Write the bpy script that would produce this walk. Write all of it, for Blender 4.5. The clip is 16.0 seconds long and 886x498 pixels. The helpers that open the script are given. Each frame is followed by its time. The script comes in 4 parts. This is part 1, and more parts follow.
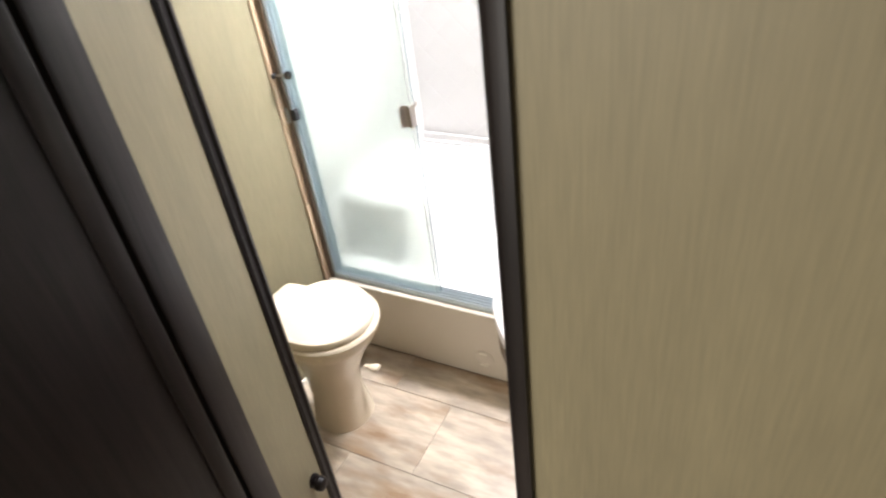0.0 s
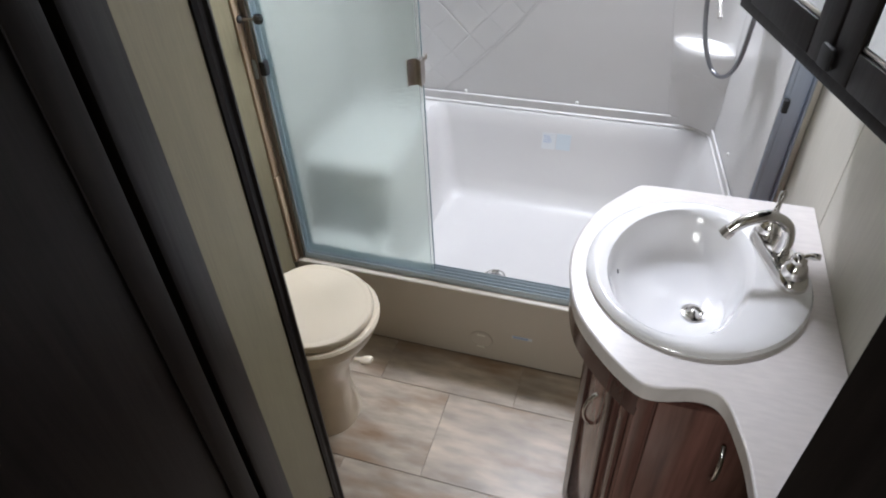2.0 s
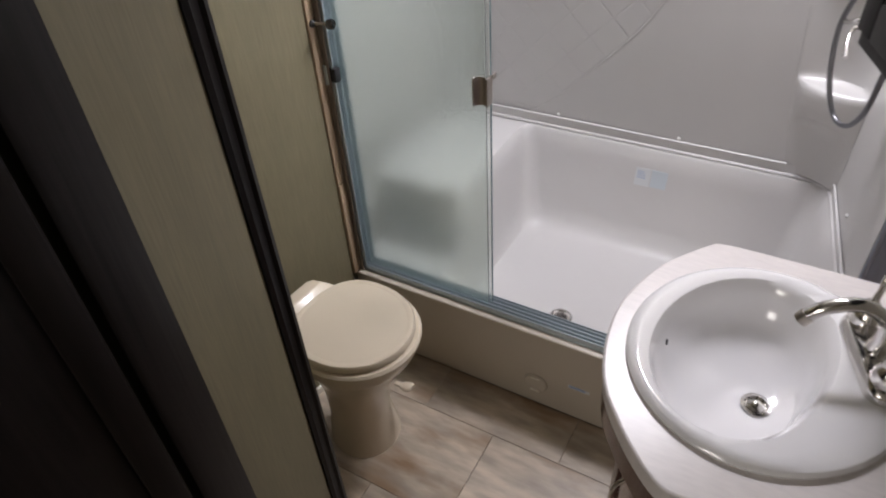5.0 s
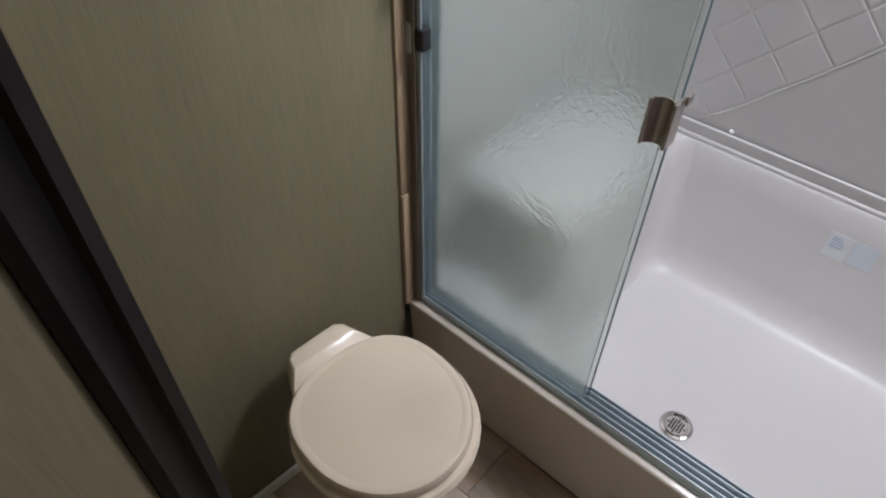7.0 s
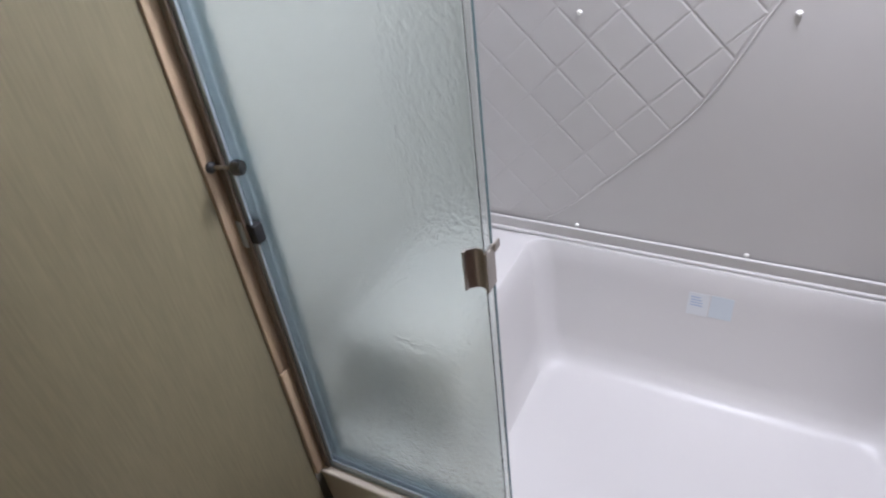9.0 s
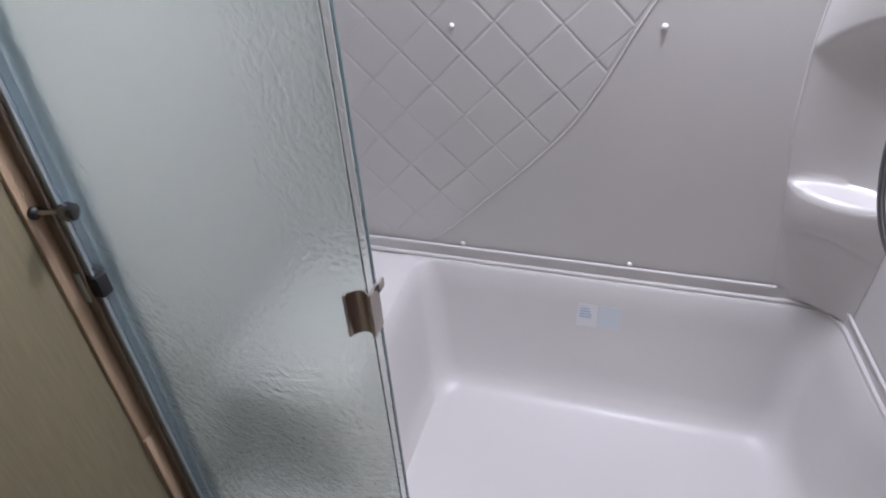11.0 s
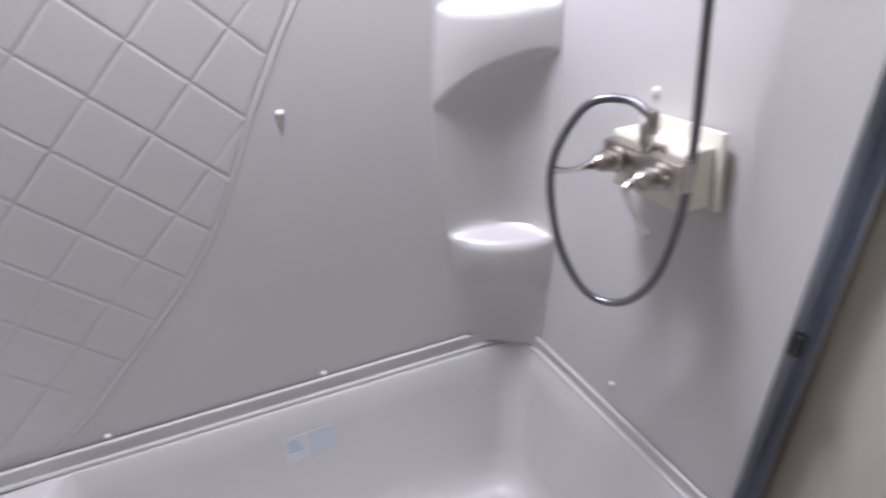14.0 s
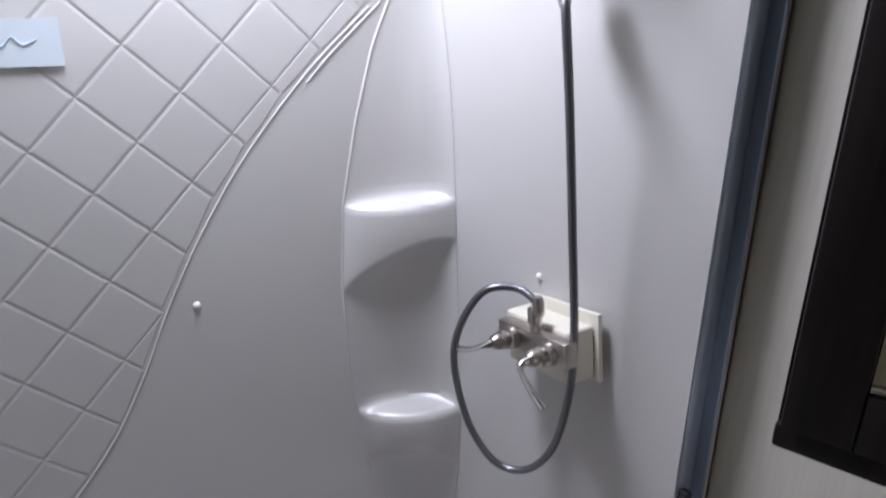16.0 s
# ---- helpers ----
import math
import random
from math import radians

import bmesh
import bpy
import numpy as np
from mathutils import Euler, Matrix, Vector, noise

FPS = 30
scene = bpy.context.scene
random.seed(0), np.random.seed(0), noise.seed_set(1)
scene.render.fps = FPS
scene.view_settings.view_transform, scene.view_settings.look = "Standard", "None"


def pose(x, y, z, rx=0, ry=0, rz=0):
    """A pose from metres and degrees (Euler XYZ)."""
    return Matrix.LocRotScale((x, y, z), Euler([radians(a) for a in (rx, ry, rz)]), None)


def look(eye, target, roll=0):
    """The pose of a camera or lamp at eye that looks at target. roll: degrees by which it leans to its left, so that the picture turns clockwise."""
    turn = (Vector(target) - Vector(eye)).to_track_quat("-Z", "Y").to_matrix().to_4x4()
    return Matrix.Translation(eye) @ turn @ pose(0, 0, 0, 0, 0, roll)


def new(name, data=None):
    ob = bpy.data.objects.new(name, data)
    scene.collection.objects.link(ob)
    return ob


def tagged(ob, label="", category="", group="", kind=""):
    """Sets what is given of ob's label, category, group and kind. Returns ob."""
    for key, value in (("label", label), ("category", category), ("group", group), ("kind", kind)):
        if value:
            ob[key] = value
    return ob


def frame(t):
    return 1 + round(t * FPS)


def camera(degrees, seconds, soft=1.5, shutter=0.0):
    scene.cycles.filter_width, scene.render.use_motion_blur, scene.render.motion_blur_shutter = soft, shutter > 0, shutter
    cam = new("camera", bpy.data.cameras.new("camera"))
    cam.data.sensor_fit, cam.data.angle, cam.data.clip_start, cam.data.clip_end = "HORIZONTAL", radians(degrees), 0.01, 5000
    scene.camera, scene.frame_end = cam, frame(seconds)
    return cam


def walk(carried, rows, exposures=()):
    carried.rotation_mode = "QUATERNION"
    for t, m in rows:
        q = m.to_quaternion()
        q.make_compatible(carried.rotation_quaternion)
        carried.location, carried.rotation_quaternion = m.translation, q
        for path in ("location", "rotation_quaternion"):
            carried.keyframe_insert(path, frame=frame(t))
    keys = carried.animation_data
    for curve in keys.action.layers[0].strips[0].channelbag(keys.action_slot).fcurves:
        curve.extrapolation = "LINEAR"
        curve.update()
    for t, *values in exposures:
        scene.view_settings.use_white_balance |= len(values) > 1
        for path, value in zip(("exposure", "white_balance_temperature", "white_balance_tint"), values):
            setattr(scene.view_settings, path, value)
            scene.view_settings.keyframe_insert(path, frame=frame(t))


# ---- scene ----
cam = camera(69.0, 16.0, soft=2.0, shutter=0.4)
PATH = [
    (0, (1.313, -1.393, 1.672), (0.474, 0.01, 0.519), -7.9),
    (0.5, (1.235, -1.366, 1.651), (0.25, -0.047, 0.515), -7.7),
    (1, (1.02, -1.309, 1.621), (0.226, 0.039, 0.376), -8.9),
    (1.5, (0.937, -1.284, 1.601), (0.341, 0.123, 0.31), -5.6),
    (2, (0.916, -1.291, 1.618), (0.425, 0.139, 0.309), -2.8),
    (2.5, (0.923, -1.298, 1.611), (0.506, 0.175, 0.324), -7.7),
    (3, (0.927, -1.281, 1.604), (0.62, 0.233, 0.334), -4.3),
    (3.5, (0.963, -1.247, 1.595), (0.553, 0.245, 0.328), -4.6),
    (4, (1.03, -1.197, 1.584), (0.358, 0.206, 0.327), -4.1),
    (4.5, (1.048, -1.19, 1.59), (0.253, 0.164, 0.35), -5.3),
    (7, (0.668, -0.679, 1.402), (-0.259, 0.392, -0.01), 1.1),
    (7.5, (0.66, -0.669, 1.504), (-0.424, 0.36, 0.176), -5.1),
    (8, (0.674, -0.656, 1.505), (-0.452, 0.528, 0.352), -6.5),
    (8.5, (0.718, -0.618, 1.486), (-0.28, 0.677, 0.334), -7.6),
    (9, (0.739, -0.595, 1.487), (-0.104, 0.784, 0.309), -7.7),
    (11.5, (0.701, -0.459, 1.452), (0.195, 1.068, 0.264), -3.7),
    (12, (0.688, -0.393, 1.439), (0.253, 1.135, 0.224), -3.6),
    (12.5, (0.662, -0.352, 1.497), (0.472, 1.237, 0.297), -1.8),
    (13, (0.712, -0.248, 1.427), (0.299, 1.399, 0.343), -1.8),
    (13.5, (0.723, -0.183, 1.436), (0.463, 1.473, 0.326), -7.2),
    (14, (0.629, -0.253, 1.442), (1.232, 1.302, 0.339), -1.8),
    (14.5, (0.592, -0.314, 1.495), (1.463, 1.198, 0.518), 1.2),
    (15, (0.588, -0.304, 1.533), (1.568, 1.29, 0.827), -0.7),
    (15.5, (0.599, -0.297, 1.533), (1.625, 1.319, 0.952), -0.4),
    (16, (0.6, -0.298, 1.518), (1.564, 1.313, 0.828), 0.1),
]
walk(cam, [(t, look(eye, target, roll)) for t, eye, target, roll in PATH], exposures=[
    (0, 1.05, 6500, 10), (0.5, 0.25, 6250, 10), (1.0, 0.15, 6200, 11), (1.5, -0.1, 6100, 10), (2.5, -0.4, 5900, 8), (3.5, -0.45, 6000, 13), (4.2, -0.75, 6500, 14),
    (7.0, -0.85, 6150, 13), (7.5, -0.55, 6150, 13), (8.0, -0.4, 6150, 14), (9.0, -0.55, 6000, 15), (12.0, -0.85, 6000, 19), (14.0, -0.8, 6000, 18), (15.0, -1.1, 5900, 15), (16.0, -1.4, 5850, 14)])

# ---- world, light, exposure ----
world = bpy.data.worlds.new("sky")
scene.world = world
world.use_nodes = True
wn = world.node_tree.nodes
sky = wn.new("ShaderNodeTexSky")
sky.sky_type = "NISHITA"
sky.sun_disc = False
sky.sun_elevation, sky.sun_rotation = radians(52), radians(200)
wn["Background"].inputs[1].default_value = 0.12
world.node_tree.links.new(sky.outputs[0], wn["Background"].inputs[0])


def lamp(name, kind, power, m, colour=(1, 1, 1), size=(0.5, 0.5), angle=0.5):
    data = bpy.data.lights.new(name, kind)
    data.energy, data.color = power, colour
    if kind == "AREA":
        data.shape, data.size, data.size_y = "RECTANGLE", size[0], size[1]
    if kind == "SUN":
        data.angle = radians(angle)
    ob = new(name, data)
    ob.matrix_world = m
    return ob


lamp("sun", "SUN", 0.8, look((0, 0, 6), (0.3, 1.6, 0)), (1, 0.97, 0.92), angle=30)
# daylight through the roof skylight above the tub
lamp("skylight_light", "AREA", 34, look((0.78, 0.53, 2.03), (0.84, 0.46, 0)), (0.95, 0.94, 1.0), (0.26, 0.22))
# added fill light in the hall, no fixture, brightens doorway and vanity front
lamp("hall_fill", "AREA", 19, look((0.62, -2.95, 1.55), (0.98, -0.6, 0.5)), (1.0, 0.96, 0.90), (0.7, 0.5))


# ---- materials ----
def mat(name, colour, rough=0.5, metal=0.0, vary=0.12, scale=(3, 3, 3), grain=0.0, grain_scale=(60, 60, 60), bump=0.0, bump_scale=200.0, coat=0.0, dirt=None, spread=0.0):
    m = bpy.data.materials.new(name)
    m.use_nodes = True
    nt = m.node_tree
    bs = nt.nodes["Principled BSDF"]
    bs.inputs["Roughness"].default_value = rough
    bs.inputs["Metallic"].default_value = metal
    bs.inputs["Coat Weight"].default_value = coat
    bs.inputs["Coat Roughness"].default_value = 0.08
    tc = nt.nodes.new("ShaderNodeTexCoord")

    start = tc.outputs["Object"]
    if spread:
        own = nt.nodes.new("ShaderNodeObjectInfo")
        far = nt.nodes.new("ShaderNodeVectorMath")
        far.operation = "MULTIPLY_ADD"
        nt.links.new(own.outputs["Random"], far.inputs[0])
        far.inputs[1].default_value = (31, 17, 23)
        nt.links.new(start, far.inputs[2])
        start = far.outputs[0]

    def noise_at(sc, detail=5.0, size=1.0):
        mp = nt.nodes.new("ShaderNodeMapping")
        mp.inputs["Scale"].default_value = sc
        nt.links.new(start, mp.inputs[0])
        n = nt.nodes.new("ShaderNodeTexNoise")
        n.inputs["Scale"].default_value = size
        n.inputs["Detail"].default_value = detail
        nt.links.new(mp.outputs[0], n.inputs["Vector"])
        return n.outputs["Fac"]

    def ramp(fac, lo, hi, low=0.3, high=0.7):
        r = nt.nodes.new("ShaderNodeMapRange")
        r.inputs["From Min"].default_value, r.inputs["From Max"].default_value = low, high
        r.inputs["To Min"].default_value, r.inputs["To Max"].default_value = lo, hi
        nt.links.new(fac, r.inputs["Value"])
        return r.outputs[0]

    def times(a, b):
        x = nt.nodes.new("ShaderNodeMath")
        x.operation = "MULTIPLY"
        nt.links.new(a, x.inputs[0])
        nt.links.new(b, x.inputs[1])
        return x.outputs[0]

    value = ramp(noise_at(scale), 1 - vary, 1 + vary)
    if grain:
        value = times(value, ramp(noise_at(grain_scale, 4.0), 1 - grain, 1 + grain))
    if spread:
        info = nt.nodes.new("ShaderNodeObjectInfo")
        value = times(value, ramp(info.outputs["Random"], 1 - spread, 1 + spread, 0, 1))
    mix = nt.nodes.new("ShaderNodeMix")
    mix.data_type, mix.blend_type = "RGBA", "MULTIPLY"
    mix.inputs["Factor"].default_value = 1.0
    mix.inputs["A"].default_value = (*colour, 1)
    nt.links.new(value, mix.inputs["B"])
    out = mix.outputs["Result"]
    if dirt:
        m2 = nt.nodes.new("ShaderNodeMix")
        m2.data_type = "RGBA"
        nt.links.new(ramp(noise_at(dirt[1], 6.0), 0, dirt[2], 0.48, 0.68), m2.inputs["Factor"])
        nt.links.new(out, m2.inputs["A"])
        m2.inputs["B"].default_value = (*dirt[0], 1)
        out = m2.outputs["Result"]
    nt.links.new(out, bs.inputs["Base Color"])
    nt.links.new(ramp(noise_at((1.5, 1.5, 1.5), 2.0), max(0.02, rough * 0.94), min(1, rough * 1.06), 0, 1), bs.inputs["Roughness"])
    if bump:
        b = nt.nodes.new("ShaderNodeBump")
        b.inputs["Strength"].default_value = bump
        b.inputs["Distance"].default_value = 0.002
        src = noise_at(grain_scale, 4.0) if grain else noise_at((bump_scale,) * 3, 3.0)
        nt.links.new(src, b.inputs["Height"])
        nt.links.new(b.outputs[0], bs.inputs["Normal"])
    return m


OLIVE = mat("olive_wallboard", (0.20, 0.171, 0.102), 0.55, vary=0.06, scale=(14, 14, 2), grain=0.085, grain_scale=(300, 300, 16), bump=0.15)
PALE = mat("pale_wallboard", (0.54, 0.515, 0.445), 0.5, vary=0.04, grain=0.045, grain_scale=(200, 200, 12), bump=0.15)
DARK = mat("espresso_wood", (0.011, 0.0082, 0.0075), 0.46, vary=0.25, grain=0.35, grain_scale=(90, 90, 5), bump=0.25)
BROWN = mat("walnut_laminate", (0.165, 0.08, 0.064), 0.2, vary=0.22, scale=(10, 10, 2), grain=0.32, grain_scale=(70, 70, 4), bump=0.15, coat=0.6)
SKIRT = mat("dark_walnut_edge", (0.075, 0.036, 0.030), 0.25, vary=0.2, scale=(10, 10, 2), grain=0.3, grain_scale=(70, 70, 4), coat=0.4)
TAN = mat("tan_trim", (0.40, 0.29, 0.19), 0.45, vary=0.08, grain=0.12, grain_scale=(120, 120, 6))
ACRYLIC = mat("white_acrylic", (0.565, 0.553, 0.537), 0.32, vary=0.02, bump=0.03, bump_scale=60, coat=0.1)
TUBWHITE = mat("tub_white", (0.615, 0.602, 0.588), 0.40, vary=0.02, coat=0.03)
APRON = mat("almond_apron", (0.53, 0.475, 0.39), 0.35, vary=0.03, coat=0.15)
CREAM = mat("cream_toilet_plastic", (0.71, 0.615, 0.47), 0.25, vary=0.03, coat=0.35)
PORCELAIN = mat("white_porcelain", (0.86, 0.85, 0.85), 0.07, vary=0.015, coat=0.6)
COUNTER = mat("white_laminate", (0.72, 0.675, 0.65), 0.3, vary=0.04, grain=0.05, grain_scale=(30, 140, 30))
CHROME = mat("brushed_chrome", (0.72, 0.70, 0.68), 0.14, 1.0, vary=0.05)
NICKEL = mat("brushed_nickel", (0.50, 0.46, 0.42), 0.3, 1.0, vary=0.08)
STEEL = mat("grey_steel_hose", (0.22, 0.22, 0.235), 0.35, 0.9, vary=0.08)
ALU = mat("aluminium_frame", (0.47, 0.53, 0.56), 0.34, 0.55, vary=0.06, grain=0.06, grain_scale=(200, 200, 6))
BLUEALU = mat("anodised_aluminium", (0.47, 0.53, 0.64), 0.4, 0.7, vary=0.05, grain=0.05, grain_scale=(200, 200, 5))
BLACK = mat("black_rubber", (0.012, 0.012, 0.013), 0.55, vary=0.2)
WHITEP = mat("white_plastic", (0.80, 0.79, 0.75), 0.35, vary=0.03)
IVORY = mat("ivory_plastic", (0.72, 0.68, 0.58), 0.4, vary=0.04)
BRONZE = mat("bronze_strip", (0.16, 0.125, 0.10), 0.4, 0.3, vary=0.08)
CEIL = mat("ceiling_vinyl", (0.74, 0.72, 0.66), 0.7, vary=0.04, bump=0.1, bump_scale=150)
PAPER = mat("label_paper", (0.66, 0.68, 0.69), 0.5, vary=0.05)
PALEBLUE = mat("faded_label", (0.58, 0.635, 0.67), 0.5, vary=0.05)
BLUEINK = mat("blue_print", (0.30, 0.40, 0.58), 0.5, vary=0.1)
DARK.node_tree.nodes["Principled BSDF"].inputs["Specular IOR Level"].default_value = 0.22
FAINTINK = mat("faint_print", (0.50, 0.60, 0.71), 0.5, vary=0.1)
BLUEFILM = mat("pale_blue_film", (0.66, 0.73, 0.78), 0.35, vary=0.08)
GREEN = mat("green_sticker", (0.12, 0.42, 0.10), 0.4, vary=0.1)
PLANK = mat("stone_look_vinyl", (0.455, 0.38, 0.295), 0.36, vary=0.24, scale=(4, 10, 6), grain=0.24, grain_scale=(9, 34, 12), bump=0.08, dirt=((0.27, 0.175, 0.10), (3.5, 10, 4), 1.0), spread=0.10)
DARKCHROME = mat("dark_chrome", (0.16, 0.16, 0.17), 0.12, 1.0)
GROUT = mat("plank_joint", (0.25, 0.19, 0.14), 0.7)
MIRROR = bpy.data.materials.new("mirror_glass")
MIRROR.use_nodes = True
_b = MIRROR.node_tree.nodes["Principled BSDF"]
_b.inputs["Metallic"].default_value, _b.inputs["Roughness"].default_value = 1.0, 0.02
_b.inputs["Base Color"].default_value = (0.86, 0.88, 0.87, 1)


def glass(name, colour, rough, bump):
    m = bpy.data.materials.new(name)
    m.use_nodes = True
    nt = m.node_tree
    bs = nt.nodes["Principled BSDF"]
    bs.inputs["Transmission Weight"].default_value = 1.0
    bs.inputs["Base Color"].default_value = (*colour, 1)
    bs.inputs["Roughness"].default_value = rough
    bs.inputs["IOR"].default_value = 1.45
    if bump:
        tc = nt.nodes.new("ShaderNodeTexCoord")
        n = nt.nodes.new("ShaderNodeTexNoise")
        n.inputs["Scale"].default_value = 115
        n.inputs["Detail"].default_value = 1.5
        n.inputs["Distortion"].default_value = 0.6
        b = nt.nodes.new("ShaderNodeBump")
        b.inputs["Strength"].default_value = bump
        b.inputs["Distance"].default_value = 0.004
        nt.links.new(tc.outputs["Object"], n.inputs["Vector"])
        nt.links.new(n.outputs["Fac"], b.inputs["Height"])
        nt.links.new(b.outputs[0], bs.inputs["Normal"])
    return m


RAIN = glass("rain_glass", (0.88, 0.93, 0.90), 0.18, 0.20)
EDGEGLASS = mat("glass_edge", (0.10, 0.17, 0.18), 0.2, vary=0.1)
CLEAR = glass("skylight_acrylic", (0.95, 0.97, 1.0), 0.3, 0)


# ---- mesh helpers ----
def link(name, bm, material, parent=None, label="", smooth=True):
    me = bpy.data.meshes.new(name)
    bmesh.ops.recalc_face_normals(bm, faces=bm.faces[:])
    bm.to_mesh(me)
    bm.free()
    if smooth:
        for p in me.polygons:
            p.use_smooth = True
        me.set_sharp_from_angle(angle=radians(38))
    me.materials.append(material)
    ob = new(name, me)
    if parent:
        ob.parent = parent
    if label:
        ob["label"] = label
    return ob


def part(name, bm, material, parent, label=""):
    return link(name, bm, material, parent, label)


def thing(name, label, category, at=(0, 0, 0), group="", kind=""):
    ob = new(name)
    ob.empty_display_size = 0.05
    ob.location = at
    return tagged(ob, label, category, group, kind)


def setting(ob, label="", category=""):
    return tagged(ob, label, category, "", "structure")


def box(lo, hi, bevel=0.0, seg=2, bm=None):
    bm = bm or bmesh.new()
    made = bmesh.ops.create_cube(bm, size=1.0)["verts"]
    for v in made:
        v.co = Vector([(lo[i] + hi[i]) / 2 + v.co[i] * (hi[i] - lo[i]) for i in range(3)])
    if bevel:
        es = {e for v in made for e in v.link_edges}
        bmesh.ops.bevel(bm, geom=list(es), offset=bevel, segments=seg, affect="EDGES", profile=0.5)
    return bm


def prism(points, lo, hi, bevel=0.0, axis="z", seg=2):
    """A plan outline raised from lo to hi along one axis."""
    bm = bmesh.new()
    put = {"z": lambda a, b, h: (a, b, h), "y": lambda a, b, h: (a, h, b), "x": lambda a, b, h: (h, a, b)}[axis]
    low = [bm.verts.new(put(a, b, lo)) for a, b in points]
    top = [bm.verts.new(put(a, b, hi)) for a, b in points]
    n = len(points)
    bm.faces.new(low[::-1])
    f = bm.faces.new(top)
    for i in range(n):
        bm.faces.new((low[i], low[(i + 1) % n], top[(i + 1) % n], top[i]))
    if bevel:
        es = list(f.edges)
        bmesh.ops.bevel(bm, geom=es, offset=bevel, segments=seg, affect="EDGES", profile=0.5)
    return bm


def lathe(profile, at=(0, 0, 0), axis=(0, 0, 1), n=28, bm=None):
    """A turned shape: profile rows of (radius, height) about an axis."""
    bm = bm or bmesh.new()
    rot = Vector((0, 0, 1)).rotation_difference(Vector(axis).normalized())
    rings = []
    for r, h in profile:
        rings.append([bm.verts.new(Vector(at) + rot @ Vector((max(r, 1e-4) * math.cos(2 * math.pi * i / n), max(r, 1e-4) * math.sin(2 * math.pi * i / n), h))) for i in range(n)])
    for a, b in zip(rings, rings[1:]):
        for i in range(n):
            bm.faces.new((a[i], a[(i + 1) % n], b[(i + 1) % n], b[i]))
    bm.faces.new(rings[0][::-1])
    bm.faces.new(rings[-1])
    return bm


def spline(points, per=8):
    """A smooth line through points."""
    pts = [Vector(p) for p in points]
    full = [2 * pts[0] - pts[1], *pts, 2 * pts[-1] - pts[-2]]
    out = []
    for a, b, c, d in zip(full, full[1:], full[2:], full[3:]):
        for k in range(per):
            u = k / per
            out.append(0.5 * (2 * b + (c - a) * u + (2 * a - 5 * b + 4 * c - d) * u * u + (3 * b - a - 3 * c + d) * u ** 3))
    return out + [pts[-1]]


def tube(points, radius, n=14, bm=None, radii=None):
    """A round bar along a line of points; radii may vary from point to point."""
    bm = bm or bmesh.new()
    pts = [Vector(p) for p in points]
    up = None
    rings = []
    for i, p in enumerate(pts):
        d = (pts[min(i + 1, len(pts) - 1)] - pts[max(i - 1, 0)]).normalized()
        if up is None:
            up = d.orthogonal().normalized()
        up = (up - d * up.dot(d)).normalized()
        side = d.cross(up)
        r = radii[i] if radii else radius
        rings.append([bm.verts.new(p + r * (math.cos(2 * math.pi * k / n) * up + math.sin(2 * math.pi * k / n) * side)) for k in range(n)])
    for a, b in zip(rings, rings[1:]):
        for k in range(n):
            bm.faces.new((a[k], a[(k + 1) % n], b[(k + 1) % n], b[k]))
    bm.faces.new(rings[0][::-1])
    bm.faces.new(rings[-1])
    return bm


def rounded(x0, y0, x1, y1, r, n=6):
    """Outline of a rectangle with round corners, counter-clockwise from the low-x low-y corner."""
    out = []
    for cx, cy, a in ((x0 + r, y0 + r, 180), (x1 - r, y0 + r, 270), (x1 - r, y1 - r, 0), (x0 + r, y1 - r, 90)):
        out += [(cx + r * math.cos(radians(a + 90 * k / n)), cy + r * math.sin(radians(a + 90 * k / n))) for k in range(n + 1)]
    return out


def loft(loops, bm=None, close_first=False, close_last=True):
    bm = bm or bmesh.new()
    rings = [[bm.verts.new(p) for p in loop] for loop in loops]
    n = len(rings[0])
    for a, b in zip(rings, rings[1:]):
        for i in range(n):
            bm.faces.new((a[i], a[(i + 1) % n], b[(i + 1) % n], b[i]))
    if close_first:
        bm.faces.new(rings[0][::-1])
    if close_last:
        bm.faces.new(rings[-1])
    return bm


def sheet(rows):
    """An open surface through rows of points."""
    bm = bmesh.new()
    grid = [[bm.verts.new(p) for p in row] for row in rows]
    for a, b in zip(grid, grid[1:]):
        for i in range(len(a) - 1):
            bm.faces.new((a[i], a[i + 1], b[i + 1], b[i]))
    return bm


# ---- the shell of the bathroom ----
ROOF = 2.0
XR = 1.292     # bathroom wall behind the basin
YB = 0.672     # back panel of the shower
YE = -0.986    # outer face of the wall with the doorway
setting(link("wall_left", prism([(-0.12, -0.035), (-0.12, -0.70), (-0.0555, -0.70), (0.0, -0.035)], 0, ROOF), OLIVE), "olive wallboard wall with fine vertical grain", "wall")
setting(link("wall_toilet_nook", box((-0.055, -0.686, 0), (0.385, -0.641, ROOF)), OLIVE), "olive wallboard wall beside the toilet", "wall")
setting(link("wall_wing", prism([(0.400, -0.840), (0.4585, -0.840), (0.4015, -0.660), (0.3855, -0.660)], 0, ROOF), OLIVE), "narrow olive wallboard return of the doorway", "wall")
setting(link("wall_entry", box((1.140, YE, 0), (2.3, -0.915, ROOF)), OLIVE), "olive wallboard wall beside the doorway", "wall")
setting(link("wall_tub_end", box((-0.10, -0.03, 0), (-0.062, 0.75, ROOF)), PALE), "pale wallboard wall behind the shower", "wall")
setting(link("wall_back", box((-0.10, 0.68, 0), (1.40, 0.75, ROOF)), PALE), "pale wallboard wall above the shower surround", "wall")
wr = setting(link("wall_right", box((XR + 0.006, -0.915, 0), (1.40, 0.68, ROOF)), PALE), "pale wallboard wall behind the washbasin", "wall")
